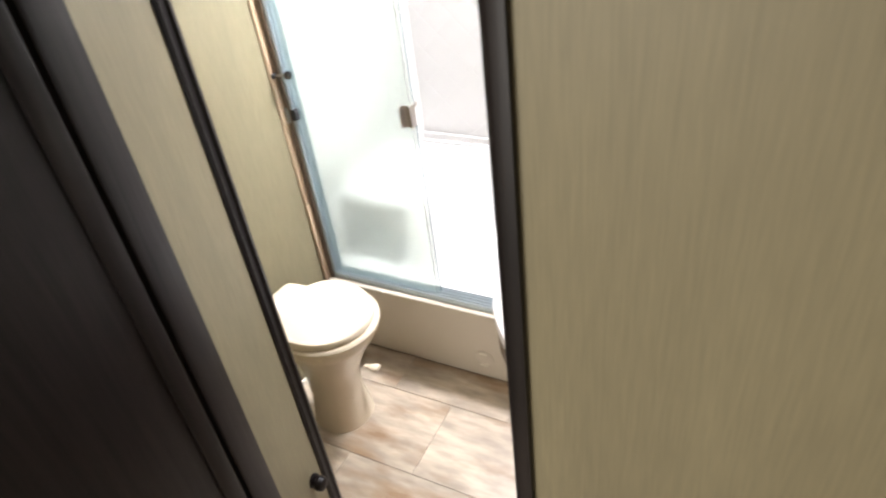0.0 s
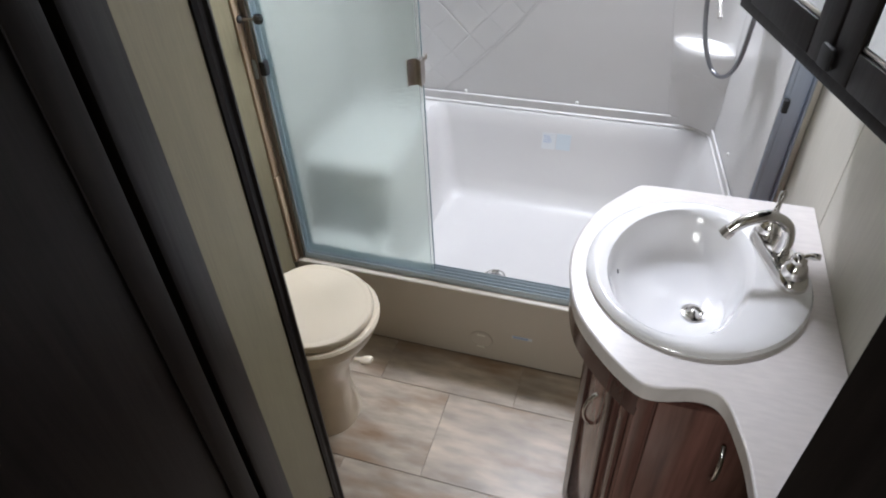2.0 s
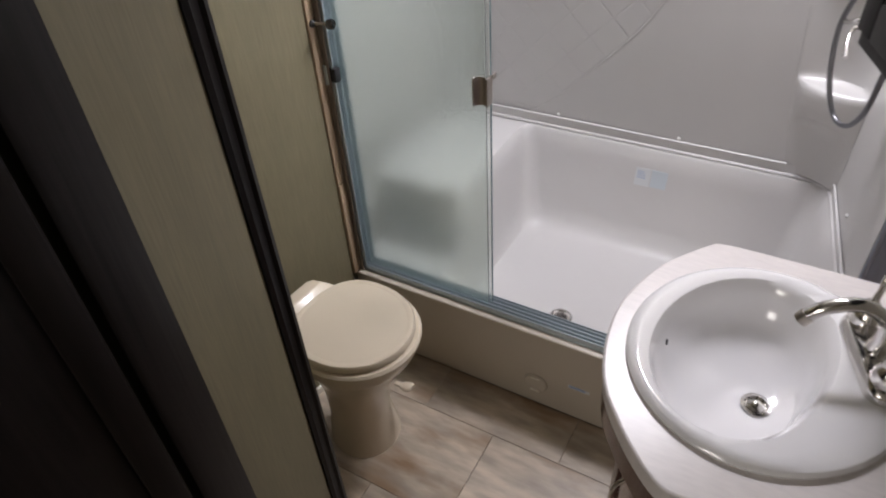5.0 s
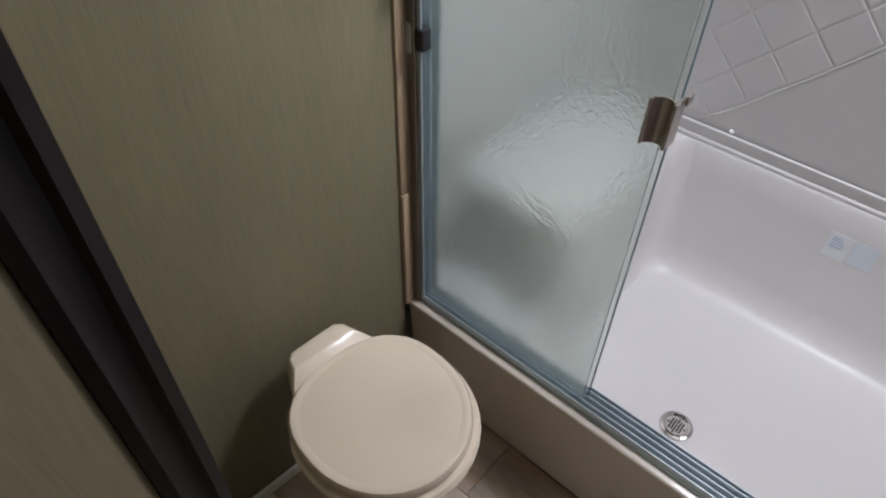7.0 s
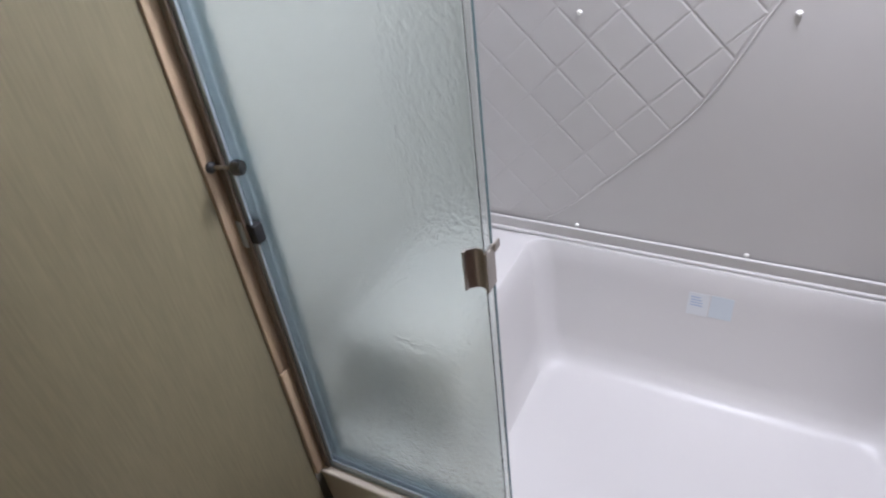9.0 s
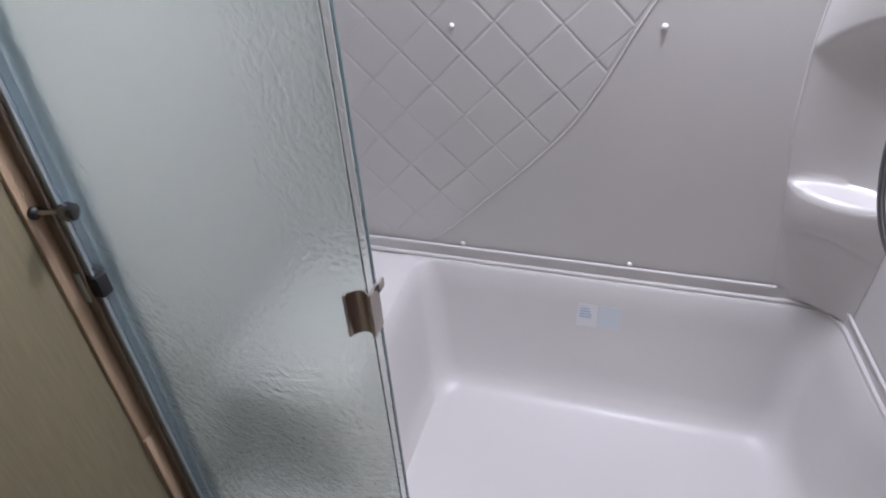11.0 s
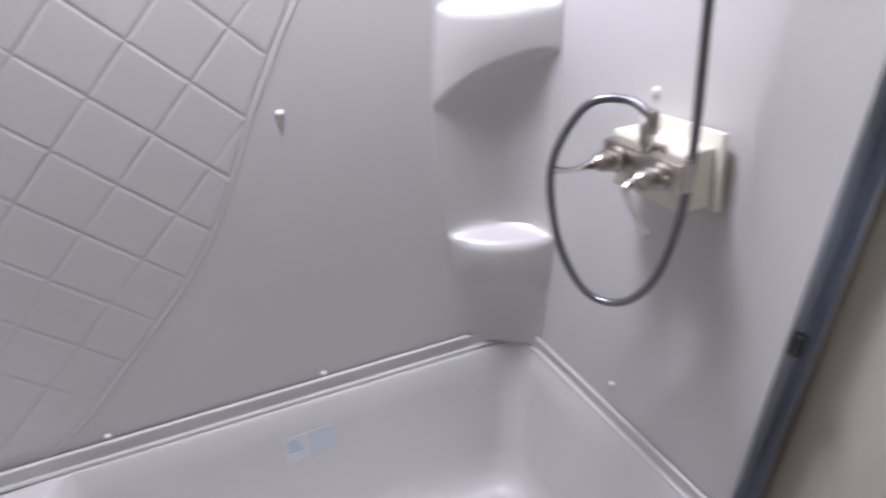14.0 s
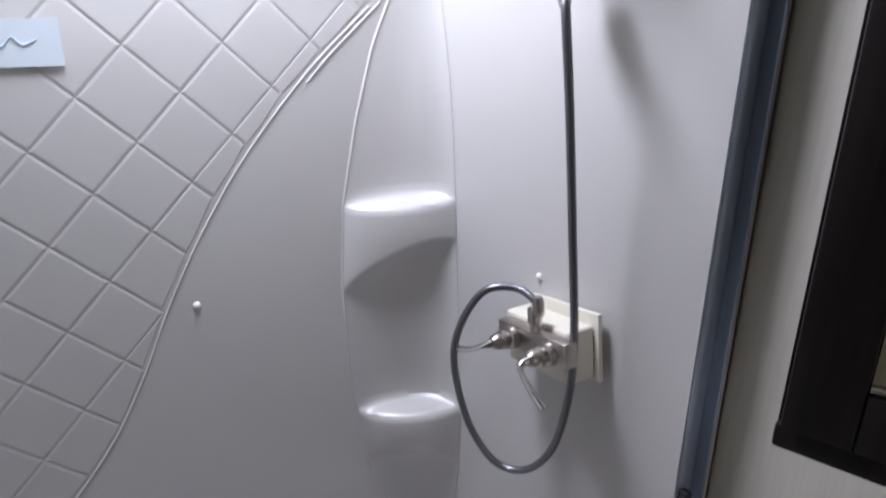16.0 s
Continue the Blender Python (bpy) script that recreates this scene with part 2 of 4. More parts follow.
for y0, y1 in ((-0.913, -0.177), (-0.173, 0.137)):
    part("panel", box((XR, y0, 0.0), (XR + 0.006, y1, ROOF - 0.002), 0.001, 1), PALE, wr)
part("panel", prism([(1.174, 0.679), (1.238, 0.168), (XR + 0.006, 0.168), (XR + 0.006, 0.679)], 1.50, ROOF - 0.002), PALE, wr)

# ceiling with the hole of the skylight
cb = bmesh.new()
for lo, hi in (((-0.1, -3.2, ROOF), (2.3, 0.34, ROOF + 0.05)), ((-0.1, 0.34, ROOF), (0.60, 0.75, ROOF + 0.05)), ((1.00, 0.34, ROOF), (2.3, 0.75, ROOF + 0.05)), ((0.60, 0.66, ROOF), (1.00, 0.75, ROOF + 0.05))):
    box(lo, hi, bm=cb)
setting(link("ceiling", cb, CEIL), "off-white vinyl ceiling panel", "ceiling")
sk = setting(thing("window_skylight", "domed acrylic skylight in the ceiling over the tub", "skylight", (0.80, 0.50, ROOF)))
sb = bmesh.new()
for lo, hi in (((-0.22, -0.17), (-0.20, 0.17)), ((0.20, -0.17), (0.22, 0.17)), ((-0.20, -0.17), (0.20, -0.15)), ((-0.20, 0.15), (0.20, 0.17))):
    box((lo[0], lo[1], -0.012), (hi[0], hi[1], 0.14), 0.003, bm=sb)
part("window_frame", sb, WHITEP, sk)
dome = loft([[(x, y, z) for x, y in rounded(-0.215 * s, -0.165 * s, 0.215 * s, 0.165 * s, 0.05 * s)] for s, z in ((1.03, 0.14), (1.0, 0.18), (0.9, 0.22), (0.7, 0.245), (0.4, 0.255))])
pane = part("pane", dome, CLEAR, sk)
pane.visible_shadow = False

# floor under everything, planks lie on it
floor = setting(link("floor", box((-0.1, -3.2, -0.06), (2.3, 0.75, -0.004)), GROUT), "beige and brown stone-look vinyl tile floor", "floor")
# hall behind the doorway
setting(link("wall_hall_left", box((-0.1, -3.2, 0), (-0.04, -0.70, ROOF)), OLIVE), "olive wallboard hall wall", "wall")
setting(link("wall_hall_right", box((2.24, -3.2, 0), (2.3, YE, ROOF)), OLIVE), "olive wallboard hall wall", "wall")
setting(link("wall_hall_end", box((-0.04, -3.2, 0), (2.24, -3.14, ROOF)), PALE), "pale wallboard hall wall", "wall")

# trims of the doorway
def trim(name, lo, hi, material, label, bevel=0.003):
    return setting(link(name, box(lo, hi, bevel), material), label, "trim")


wing = [(0.3850, -0.6595), (0.4045, -0.6590), (0.4060, -0.6500), (0.4000, -0.6440), (0.3985, -0.6320), (0.4025, -0.6270), (0.3985, -0.6180), (0.3900, -0.6165), (0.3700, -0.6300), (0.3700, -0.6400), (0.3852, -0.6400)]
setting(link("trim_corner_wing", prism(wing, 0, ROOF - 0.002, 0.001, seg=1), DARK), "dark brown grooved corner moulding on the wall end", "trim")
casing = [(0.400, -0.8402), (0.4640, -0.8402), (0.4665, -0.8460), (0.4960, -0.9130), (0.4950, -0.9200), (0.4880, -0.9215), (0.400, -0.9215)]
setting(link("trim_door_left", prism(casing, 0, ROOF - 0.002, 0.002, seg=1), DARK), "dark brown door casing beside the open door", "trim")
cj = prism([(1.097, -0.930), (1.112, -0.914), (1.1399, -0.912), (1.1399, YE - 0.001), (1.146, YE - 0.001), (1.146, YE - 0.009), (1.134, YE - 0.010), (1.126, YE - 0.005)], 0, ROOF - 0.002, 0.003)
setting(link("trim_door_right", cj, DARK), "dark brown door jamb capping the wall end", "trim")
trim("trim_door_head", (0.4961, -0.955, 1.93), (1.0979, -0.915, ROOF - 0.002), DARK, "dark brown head of the doorway")
trim("trim_tub_upper", (-0.004, -0.0349, 0.62), (0.006, -0.004, ROOF - 0.002), TAN, "tan wood strip beside the shower frame")
trim("trim_tub_lower", (-0.002, -0.0349, 0.309), (0.009, -0.006, 0.6195), TAN, "tan wood strip beside the shower frame")
setting(link("baseboard_left", prism([(-0.050, -0.640), (-0.038, -0.640), (0.011, -0.036), (0.0, -0.036)], 0, 0.024, 0.006), IVORY), "pale quarter-round skirting at the toilet wall", "trim")
trim("trim_back_corner", (1.150, 0.664, 1.557), (1.162, 0.6795, ROOF - 0.002), DARK, "dark corner moulding above the shower surround")

# open bathroom door, swung out against the hall side
door = setting(thing("door_1", "open dark espresso wood bathroom door", "door", (0.478, -0.926, 0)))
db = box((-0.022, -0.62, 0.012), (0.016, -0.004, 1.93), 0.003)
part("slab", db, DARK, door)
for a, b in (((0.0161, -0.612, 0.02), (0.020, -0.575, 1.92)), ((0.0161, -0.045, 0.02), (0.020, -0.008, 1.92))):
    part("stile", box(a, b, 0.002), DARK, door)
ring_at = Vector((0.498, -1.27, 1.516))
tr = thing("towel_ring", "chrome towel ring mounted on the dark door", "towel ring", ring_at)
part("mount", lathe([(0.022, -0.004), (0.024, 0.004), (0.014, 0.016), (0.009, 0.035), (0.011, 0.042), (0.004, 0.046)], (0, 0, 0), (1, 0, 0)), CHROME, tr)
part("ring", tube([(0.034, 0.075 * math.sin(a), -0.066 + 0.075 * math.cos(a)) for a in [2 * math.pi * k / 40 for k in range(41)]], 0.0055), CHROME, tr)
bump = thing("door_bumper", "dark rubber bumper knob low on the wall", "door stop", (0.4165, -0.706, 0.262))
part("base", lathe([(0.020, 0.0), (0.020, 0.006), (0.012, 0.010)], (0, 0, 0), (1, 0, 0)), DARK, bump)
part("knob", lathe([(0.010, 0.009), (0.018, 0.016), (0.021, 0.026), (0.017, 0.036), (0.006, 0.040)], (0, 0, 0), (1, 0, 0)), DARK, bump)

# ---- bathtub ----
RIM = 0.310
LEDGE = 0.530
tub = thing("bathtub", "white moulded tub with a high ledge and almond apron", "bathtub", (0.58, 0.3, 0))
to = Vector((0.58, 0.3, 0))


def tub_ring(x0, y0, x1, y1, r, front, back, shift=0.0):
    out = []
    line = rounded(x0, y0, x1, y1, r, 8)
    steps = [k / 16 for k in range(1, 16)]
    east = [(x1, y0 + r + (y1 - y0 - 2 * r) * k) for k in steps]
    west = [(x0, y1 - r - (y1 - y0 - 2 * r) * k) for k in steps]
    for x, y in line[:18] + east + line[18:] + west:
        start = 0.148 if x < (x0 + x1) / 2 else y0 + 0.004
        u = min(1.0, max(0.0, (y - start) / 0.05))
        x += 0.115 * (0.655 - y) * min(1.0, max(0.0, (x - 0.7) / 0.42))
        out.append(Vector((x, y, front + (back - front) * u * u * (3 - 2 * u))) - to)
    return out


well = loft([tub_ring(0.190, 0.046, 1.178, 0.664, 0.02, RIM - 0.002, LEDGE - 0.006),
             tub_ring(0.232, 0.049, 1.160, 0.656, 0.04, RIM + 0.010, LEDGE - 0.003),
             tub_ring(0.243, 0.050, 1.152, 0.652, 0.045, RIM + 0.012, LEDGE - 0.002),
             tub_ring(0.250, 0.054, 1.147, 0.647, 0.045, RIM + 0.006, LEDGE - 0.010),
             tub_ring(0.262, 0.064, 1.134, 0.639, 0.05, 0.29, 0.46),
             tub_ring(0.286, 0.082, 1.112, 0.600, 0.055, 0.245, 0.275),
             tub_ring(0.296, 0.095, 1.100, 0.585, 0.07, 0.222, 0.232),
             tub_ring(0.314, 0.115, 1.080, 0.565, 0.06, 0.204, 0.208),
             tub_ring(0.340, 0.140, 1.052, 0.540, 0.05, 0.199, 0.201)])
part("basin", well, TUBWHITE, tub)
part("apron", prism([(0.0 - to.y, 0.004), (-0.016 - to.y, RIM - 0.012), (0.010 - to.y, RIM - 0.012), (0.014 - to.y, 0.004)], -0.002 - to.x, 1.228 - to.x, axis="x"), APRON, tub, "almond front panel")
part("ledge_front", prism([(0.157 - to.y, RIM - 0.01), (0.198 - to.y, LEDGE - 0.0065), (0.198 - to.y, RIM - 0.01)], -0.055 - to.x, 0.212 - to.x, axis="x"), TUBWHITE, tub)
part("ledge_low", box((-0.055 - to.x, 0.0475 - to.y, RIM - 0.03), (0.212 - to.x, 0.158 - to.y, RIM - 0.003), 0.002), TUBWHITE, tub)
for (xa, ya), (xb, yb) in (((-0.055, 0.1975), (0.232, 0.69)), ((0.2322, 0.656), (1.150, 0.69))):
    part("ledge", box((xa - to.x, ya - to.y, LEDGE - 0.03), (xb - to.x, yb - to.y, LEDGE - 0.0065)), TUBWHITE, tub)
part("ledge", prism([(x - to.x, y - to.y) for x, y in ((1.150, 0.6555), (1.226, 0.056), (1.25, 0.056), (1.25, 0.69), (1.1505, 0.69))], LEDGE - 0.2, LEDGE - 0.0068), TUBWHITE, tub)
part("lip", box((-0.002 - to.x, -0.024 - to.y, RIM - 0.013), (1.228 - to.x, 0.047 - to.y, RIM), 0.005, 3), APRON, tub)
# upstand moulding that runs round the ledge
up = bmesh.new()
path = [(-0.026, 0.190), (-0.024, 0.582), (0.066, 0.662), (1.070, 0.664), (1.110, 0.660), (1.138, 0.646), (1.154, 0.622), (1.162, 0.590), (1.214, 0.165)]
upper_paths = (path[:3] + [(1.034, 0.664)], [(1.1585, 0.612), (1.214, 0.165)])
tube([Vector((x, y, LEDGE + 0.001)) - to for x, y in path], 0.0062, 8, up)
for run in upper_paths:
    tube([Vector((x, y, LEDGE + 0.034)) - to for x, y in run], 0.0038, 8, up)
for (xa, ya), (xb, yb) in zip(path, path[1:]):
    vs = [up.verts.new(Vector((x, y, z)) - to) for x, y, z in ((xa, ya, LEDGE), (xb, yb, LEDGE), (xb, yb, LEDGE + 0.034), (xa, ya, LEDGE + 0.034))]
    up.faces.new(vs)
part("moulding", up, TUBWHITE, tub)
td = thing("tub_drain", "chrome drain with a perforated grate in the tub floor", "drain", (0.584, 0.170, 0.200))
part("flange", lathe([(0.034, 0.0), (0.034, 0.003), (0.028, 0.005), (0.023, 0.002), (0.022, -0.004)]), CHROME, td)
gb = bmesh.new()
for i in range(-3, 4):
    for j in range(-3, 4):
        if i * i + j * j < 10:
            lathe([(0.0022, 0.0), (0.0022, 0.0028)], (i * 0.0058, j * 0.0058, 0), n=8, bm=gb)
part("grate", lathe([(0.021, -0.003), (0.021, 0.001)]), NICKEL, td)
part("holes", gb, BLACK, td)


def label_at(name, label, centre, w, h, plane, material, bars):
    """A flat paper label on an upright face, with bars for its small print."""
    ob = thing(name, label, "label", centre)
    d = 0.0006
    lo, hi = ((-w / 2, -d, -h / 2), (w / 2, 0, h / 2)) if plane == "y" else ((-d, -w / 2, -h / 2), (0, w / 2, h / 2))
    part("paper", box(lo, hi), material, ob)
    for x0, z0, x1, z1 in bars:
        part("print", box((x0 * w, -d * 2, z0 * h), (x1 * w, -d * 1.05, z1 * h)), BLUEINK, ob)
    return ob


tl = thing("tub_label", "faded pale blue product label on the tub wall", "label", (0.684, 0.6335, 0.437))
part("paper", box((-0.050, -0.0008, -0.030), (-0.004, 0.0002, 0.028)), PAPER, tl)
part("paper", box((-0.001, -0.0008, -0.028), (0.048, 0.0002, 0.029)), PALEBLUE, tl)
for z in (0.017, 0.010, 0.003, -0.004):
    part("print", box((-0.044, -0.0014, z - 0.001), (-0.016 - 0.4 * abs(z), -0.0009, z + 0.001)), BLUEINK, tl)
tl.rotation_euler = (radians(-10.7), 0, 0)
# walls that close the space behind the basin wall
setting(link("wall_outer_back", box((1.4001, 0.68, 0), (2.3, 0.75, ROOF)), PALE), "plain pale outer wall", "wall")
setting(link("wall_outer_right", box((2.24, -0.9149, 0), (2.3, 0.6799, ROOF)), PALE), "plain pale outer wall", "wall")
al = label_at("apron_label", "small white label with blue print on the tub apron", (0.712, -0.0088, 0.140), 0.062, 0.012, "y", PAPER, [(-0.45, -0.3, 0.3, 0.3)])
cap = part("access_cap", lathe([(0.036, 0.0), (0.035, 0.003), (0.030, 0.0045), (0.028, 0.003), (0.001, 0.0032)], Vector((0.586, -0.0085, 0.098)) - to, (0, -1, 0)), APRON, tub, "round almond access cap")
for z in (0.024, -0.026):
    part("slot", box(Vector((0.573, -0.0150, 0.098 + z - 0.003)) - to, Vector((0.599, -0.0095, 0.098 + z + 0.003)) - to, 0.001), IVORY, cap)
# ---- shower surround ----
TOP = 1.565
sur = thing("shower_surround", "white acrylic shower surround with embossed diamond tiles", "shower surround", (0.6, 0.6, 0.54))
so = Vector((0.6, 0.6, 0.54))


def S(x, y, z):
    return Vector((x, y, z)) - so


back = part("back_panel", prism([(x - so.x, z - so.z) for x, z in ((0.069, 0.541), (1.150, 0.541), (1.150, 1.556), (0.70, 1.598), (0.069, 1.604))], YB - so.y, YB + 0.007 - so.y, axis="y"), ACRYLIC, sur)
chamfer = part("chamfer_panel", prism([(0.0695 - so.x, YB + 0.0004 - so.y), (-0.0295 - so.x, 0.588 - so.y), (-0.035 - so.x, 0.593 - so.y), (0.062 - so.x, YB + 0.007 - so.y)], 0.541 - so.z, TOP - so.z), ACRYLIC, sur)
left_panel = part("left_panel", box(S(-0.037, 0.052, 0.541), S(-0.0305, 0.608, TOP), 0.002), ACRYLIC, sur)
part("left_skirt", box(S(-0.037, 0.052, RIM - 0.002), S(-0.0305, 0.196, 0.5405), 0.002), ACRYLIC, sur)
rb = prism([(1.156 - so.x, 0.670 - so.y), (1.223 - so.x, 0.140 - so.y), (1.232 - so.x, 0.167 - so.y), (1.166 - so.x, 0.670 - so.y)], 0.541 - so.z, TOP - so.z)
for v in rb.verts:
    if v.co.z > 0.5:
        v.co.z = 1.556 + 0.150 * (0.670 - v.co.y - so.y) - so.z
right_panel = part("right_panel", rb, ACRYLIC, sur)

# curved bead that bounds the tiled field
ARC = [(0.240, 0.548), (0.330, 0.615), (0.408, 0.694), (0.470, 0.757), (0.545, 0.838), (0.602, 0.912), (0.650, 0.996), (0.688, 1.077), (0.733, 1.162), (0.780, 1.238), (0.840, 1.321), (0.940, 1.432), (1.046, 1.526)]
arc = [(p.x, p.y) for p in spline([(x, z, 0) for x, z in ARC], 5)]
part("bead", tube([S(x, YB + 0.0004, z) for x, z in arc], 0.0019, 8), ACRYLIC, sur)
part("bead", tube([S(x + 0.020, YB, z + 0.007) for x, z in arc if z > 1.40], 0.0019, 8), ACRYLIC, sur)
for x, z in ((0.354, 0.5705), (0.736, 0.5705), (0.352, 1.082), (0.738, 1.093), (1.064, 1.550), (0.765, 1.580)):
    part("screw_cap", lathe([(0.0056, 0.0), (0.0056, 0.002), (0.004, 0.0042), (0.001, 0.0054)], S(x, YB, z), (0, -1, 0), 12), WHITEP, sur)
for y, z in ((0.402, 1.142), (0.428, 1.578), (0.395, 0.612)):
    part("screw_cap", lathe([(0.0056, 0.0), (0.0056, 0.002), (0.004, 0.0042), (0.001, 0.0054)], S(1.156 + 0.1264 * (0.67 - y), y, z), (-1, -0.12, 0), 12), WHITEP, sur)
part("screw_cap", lathe([(0.0056, 0.0), (0.0056, 0.002), (0.004, 0.0042), (0.001, 0.0054)], S(-0.0305, 0.33, 0.98), (1, 0, 0), 12), WHITEP, sur)

# corner column with two moulded shelves
EDGE_L = [(0.545, 1.034), (0.62, 1.018), (0.78, 1.000), (0.907, 0.982), (1.07, 0.978), (1.22, 0.987), (1.35, 1.015), (1.47, 1.050), (1.556, 1.090)]
EDGE_R = [(0.545, 0.600), (0.66, 0.588), (0.80, 0.580), (1.0, 0.592), (1.214, 0.602), (1.40, 0.616), (1.556, 0.645)]


def curve_at(table, z):
    for (z0, v0), (z1, v1) in zip(table, table[1:]):
        if z <= z1:
            u = max(0, (z - z0) / (z1 - z0))
            return v0 + (v1 - v0) * u
    return table[-1][1]


def column_point(u, z, bulge):
    a = Vector((curve_at(EDGE_L, z), YB - 0.001))
    yr = curve_at(EDGE_R, z)
    b = Vector((1.1550 + 0.1264 * (0.67 - yr), yr))
    deep = Vector((1.150, YB - 0.004))
    mid = (a + b) / 2
    out = mid + (mid - deep).normalized() * 0.055
    c = deep.lerp(out, bulge)
    p = a * (1 - u) ** 2 + c * 2 * u * (1 - u) + b * u * u
    return S(p.x, p.y, z)


N = 24
us = [i / N for i in range(N + 1)]
rows = []


def row(z, bulge, low=None):
    rows.append([column_point(u, z if low is None else low(u, z), bulge) for u in us])


for z in (1.556, 1.50, 1.42, 1.34, 1.28, 1.245):
    row(z, 0.02)
for z, b in ((1.232, 0.05), (1.224, 0.16), (1.219, 0.35), (1.216, 0.62), (1.213, 0.86), (1.207, 0.97), (1.198, 1.0)):
    row(z, b)
for f in (0.5, 0.9):
    rows.append([column_point(u, 1.198 + f * (1.066 + 0.088 * math.sin(u * math.pi / 2) - 1.198), 1.0 - 0.06 * f) for u in us])
for dz, b in ((0.002, 0.93), (-0.006, 0.80), (-0.010, 0.52), (-0.022, 0.30), (-0.05, 0.19), (-0.09, 0.11)):
    rows.append([column_point(u, 1.066 + 0.088 * math.sin(u * math.pi / 2) + dz, b) for u in us])
for z, b in ((0.93, 0.10), (0.88, 0.04), (0.84, 0.03)):
    row(z, b)
for z, b in ((0.828, 0.06), (0.822, 0.18), (0.818, 0.38), (0.815, 0.66), (0.811, 0.90), (0.804, 1.0), (0.795, 1.03)):
    row(z, b)
for f, b in ((0.5, 1.0), (0.95, 0.92)):
    rows.append([column_point(u, 0.795 + f * (0.700 + 0.03 * math.sin(u * math.pi) - 0.795), b) for u in us])
for dz, b in ((-0.004, 0.80), (-0.010, 0.56), (-0.03, 0.38), (-0.07, 0.30)):
    rows.append([column_point(u, 0.700 + 0.03 * math.sin(u * math.pi) + dz, b) for u in us])
row(0.58, 0.28)
row(0.541, 0.24)
part("corner_shelf", sheet(rows), ACRYLIC, sur, "corner column with two moulded shelves")
part("bead", tube([S(curve_at(EDGE_L, z), YB, z) for z in [0.66 + 0.02 * k for k in range(46)]], 0.0026, 8), ACRYLIC, sur)

# embossed diamond tiles
P = 0.0642
GAP, LIFT, BEV = 0.0008, 0.0007, 0.0055


def clip(poly, a, b):
    """Keeps what lies to the left of the line from a to b."""
    out = []
    side = lambda p: (b[0] - a[0]) * (p[1] - a[1]) - (b[1] - a[1]) * (p[0] - a[0])
    for p, q in zip(poly, poly[1:] + poly[:1]):
        sp, sq = side(p), side(q)
        if sp >= 0:
            out.append(p)
        if (sp >= 0) != (sq >= 0):
            u = sp / (sp - sq)
            out.append((p[0] + (q[0] - p[0]) * u, p[1] + (q[1] - p[1]) * u))
    return out


def tile_mesh(poly, cx, cz, turn):
    """A low pillow: the outline on the panel, a smaller face lifted from it."""
    bm = bmesh.new()
    mx = sum(p[0] for p in poly) / len(poly)
    mz = sum(p[1] for p in poly) / len(poly)
    size = max(math.hypot(p[0] - mx, p[1] - mz) for p in poly)
    lo, hi = [], []
    for x, z in poly:
        k0, k1 = 1 - GAP / size, 1 - (GAP + BEV) / size
        lo.append(bm.verts.new(turn(mx + (x - mx) * k0 - cx, mz + (z - mz) * k0 - cz, 0)))
        hi.append(bm.verts.new(turn(mx + (x - mx) * k1 - cx, mz + (z - mz) * k1 - cz, LIFT)))
    bm.faces.new(hi)
    n = len(poly)
    for i in range(n):
        bm.faces.new((lo[i], lo[(i + 1) % n], hi[(i + 1) % n], hi[i]))
    bmesh.ops.recalc_face_normals(bm, faces=bm.faces[:])
    me = bpy.data.meshes.new("tile")
    bm.to_mesh(me)
    bm.free()
    me.materials.append(ACRYLIC)
    return me


def lay_tiles(parent, turn, place, x0, x1, z0, z1, edge=None):
    whole = None
    for i in range(-12, 16):
        for j in range(-10, 12):
            if (i + j) % 2:
                continue
            cx, cz = 0.627 + P * i, 1.028 + P * (j + 1)
            poly = [(cx - P, cz), (cx, cz - P), (cx + P, cz), (cx, cz + P)]
            full = poly
            for a, b in (((x0, 0), (x0, -1)), ((x1, 0), (x1, 1)), ((0, z0), (1, z0)), ((1, z1), (0, z1))):
                if poly:
                    poly = clip(poly, a, b)
            if edge and poly:
                for a, b in zip(edge, edge[1:]):
                    if math.hypot((a[0] + b[0]) / 2 - cx, (a[1] + b[1]) / 2 - cz) < P * 1.1:
                        poly = clip(poly, a, b)
                        if not poly:
                            break
                if poly:
                    near = min(range(len(edge) - 1), key=lambda k: math.hypot(edge[k][0] - cx, edge[k][1] - cz))
                    a, b = edge[near], edge[near + 1]
                    if (b[0] - a[0]) * (cz - a[1]) - (b[1] - a[1]) * (cx - a[0]) < -0.0009:
                        poly = clip(poly, a, b)
            if len(poly) < 3:
                continue
            area = abs(sum(p[0] * q[1] - q[0] * p[1] for p, q in zip(poly, poly[1:] + poly[:1]))) / 2
            if area < 0.00045:
                continue
            if area > 1.98 * P * P:
                whole = whole or tile_mesh([(-P, 0), (0, -P), (P, 0), (0, P)], 0, 0, turn)
                me = whole
            else:
                me = tile_mesh(poly, cx, cz, turn)
            ob = new("tile", me)
            ob.parent = parent
            ob.location = place(cx, cz)


# the bead runs from low left to high right, the tiled field lies to its left
lay_tiles(back, lambda a, c, h: (a, -h, c), lambda x, z: S(x, YB - 0.0003, z), 0.072, 1.05, 0.585, 1.555, [(x - 0.004, z + 0.004) for x, z in arc])
lay_tiles(left_panel, lambda a, c, h: (h, a, c), lambda x, z: S(-0.0302, x, z), 0.10, 0.578, 0.66, 1.535)

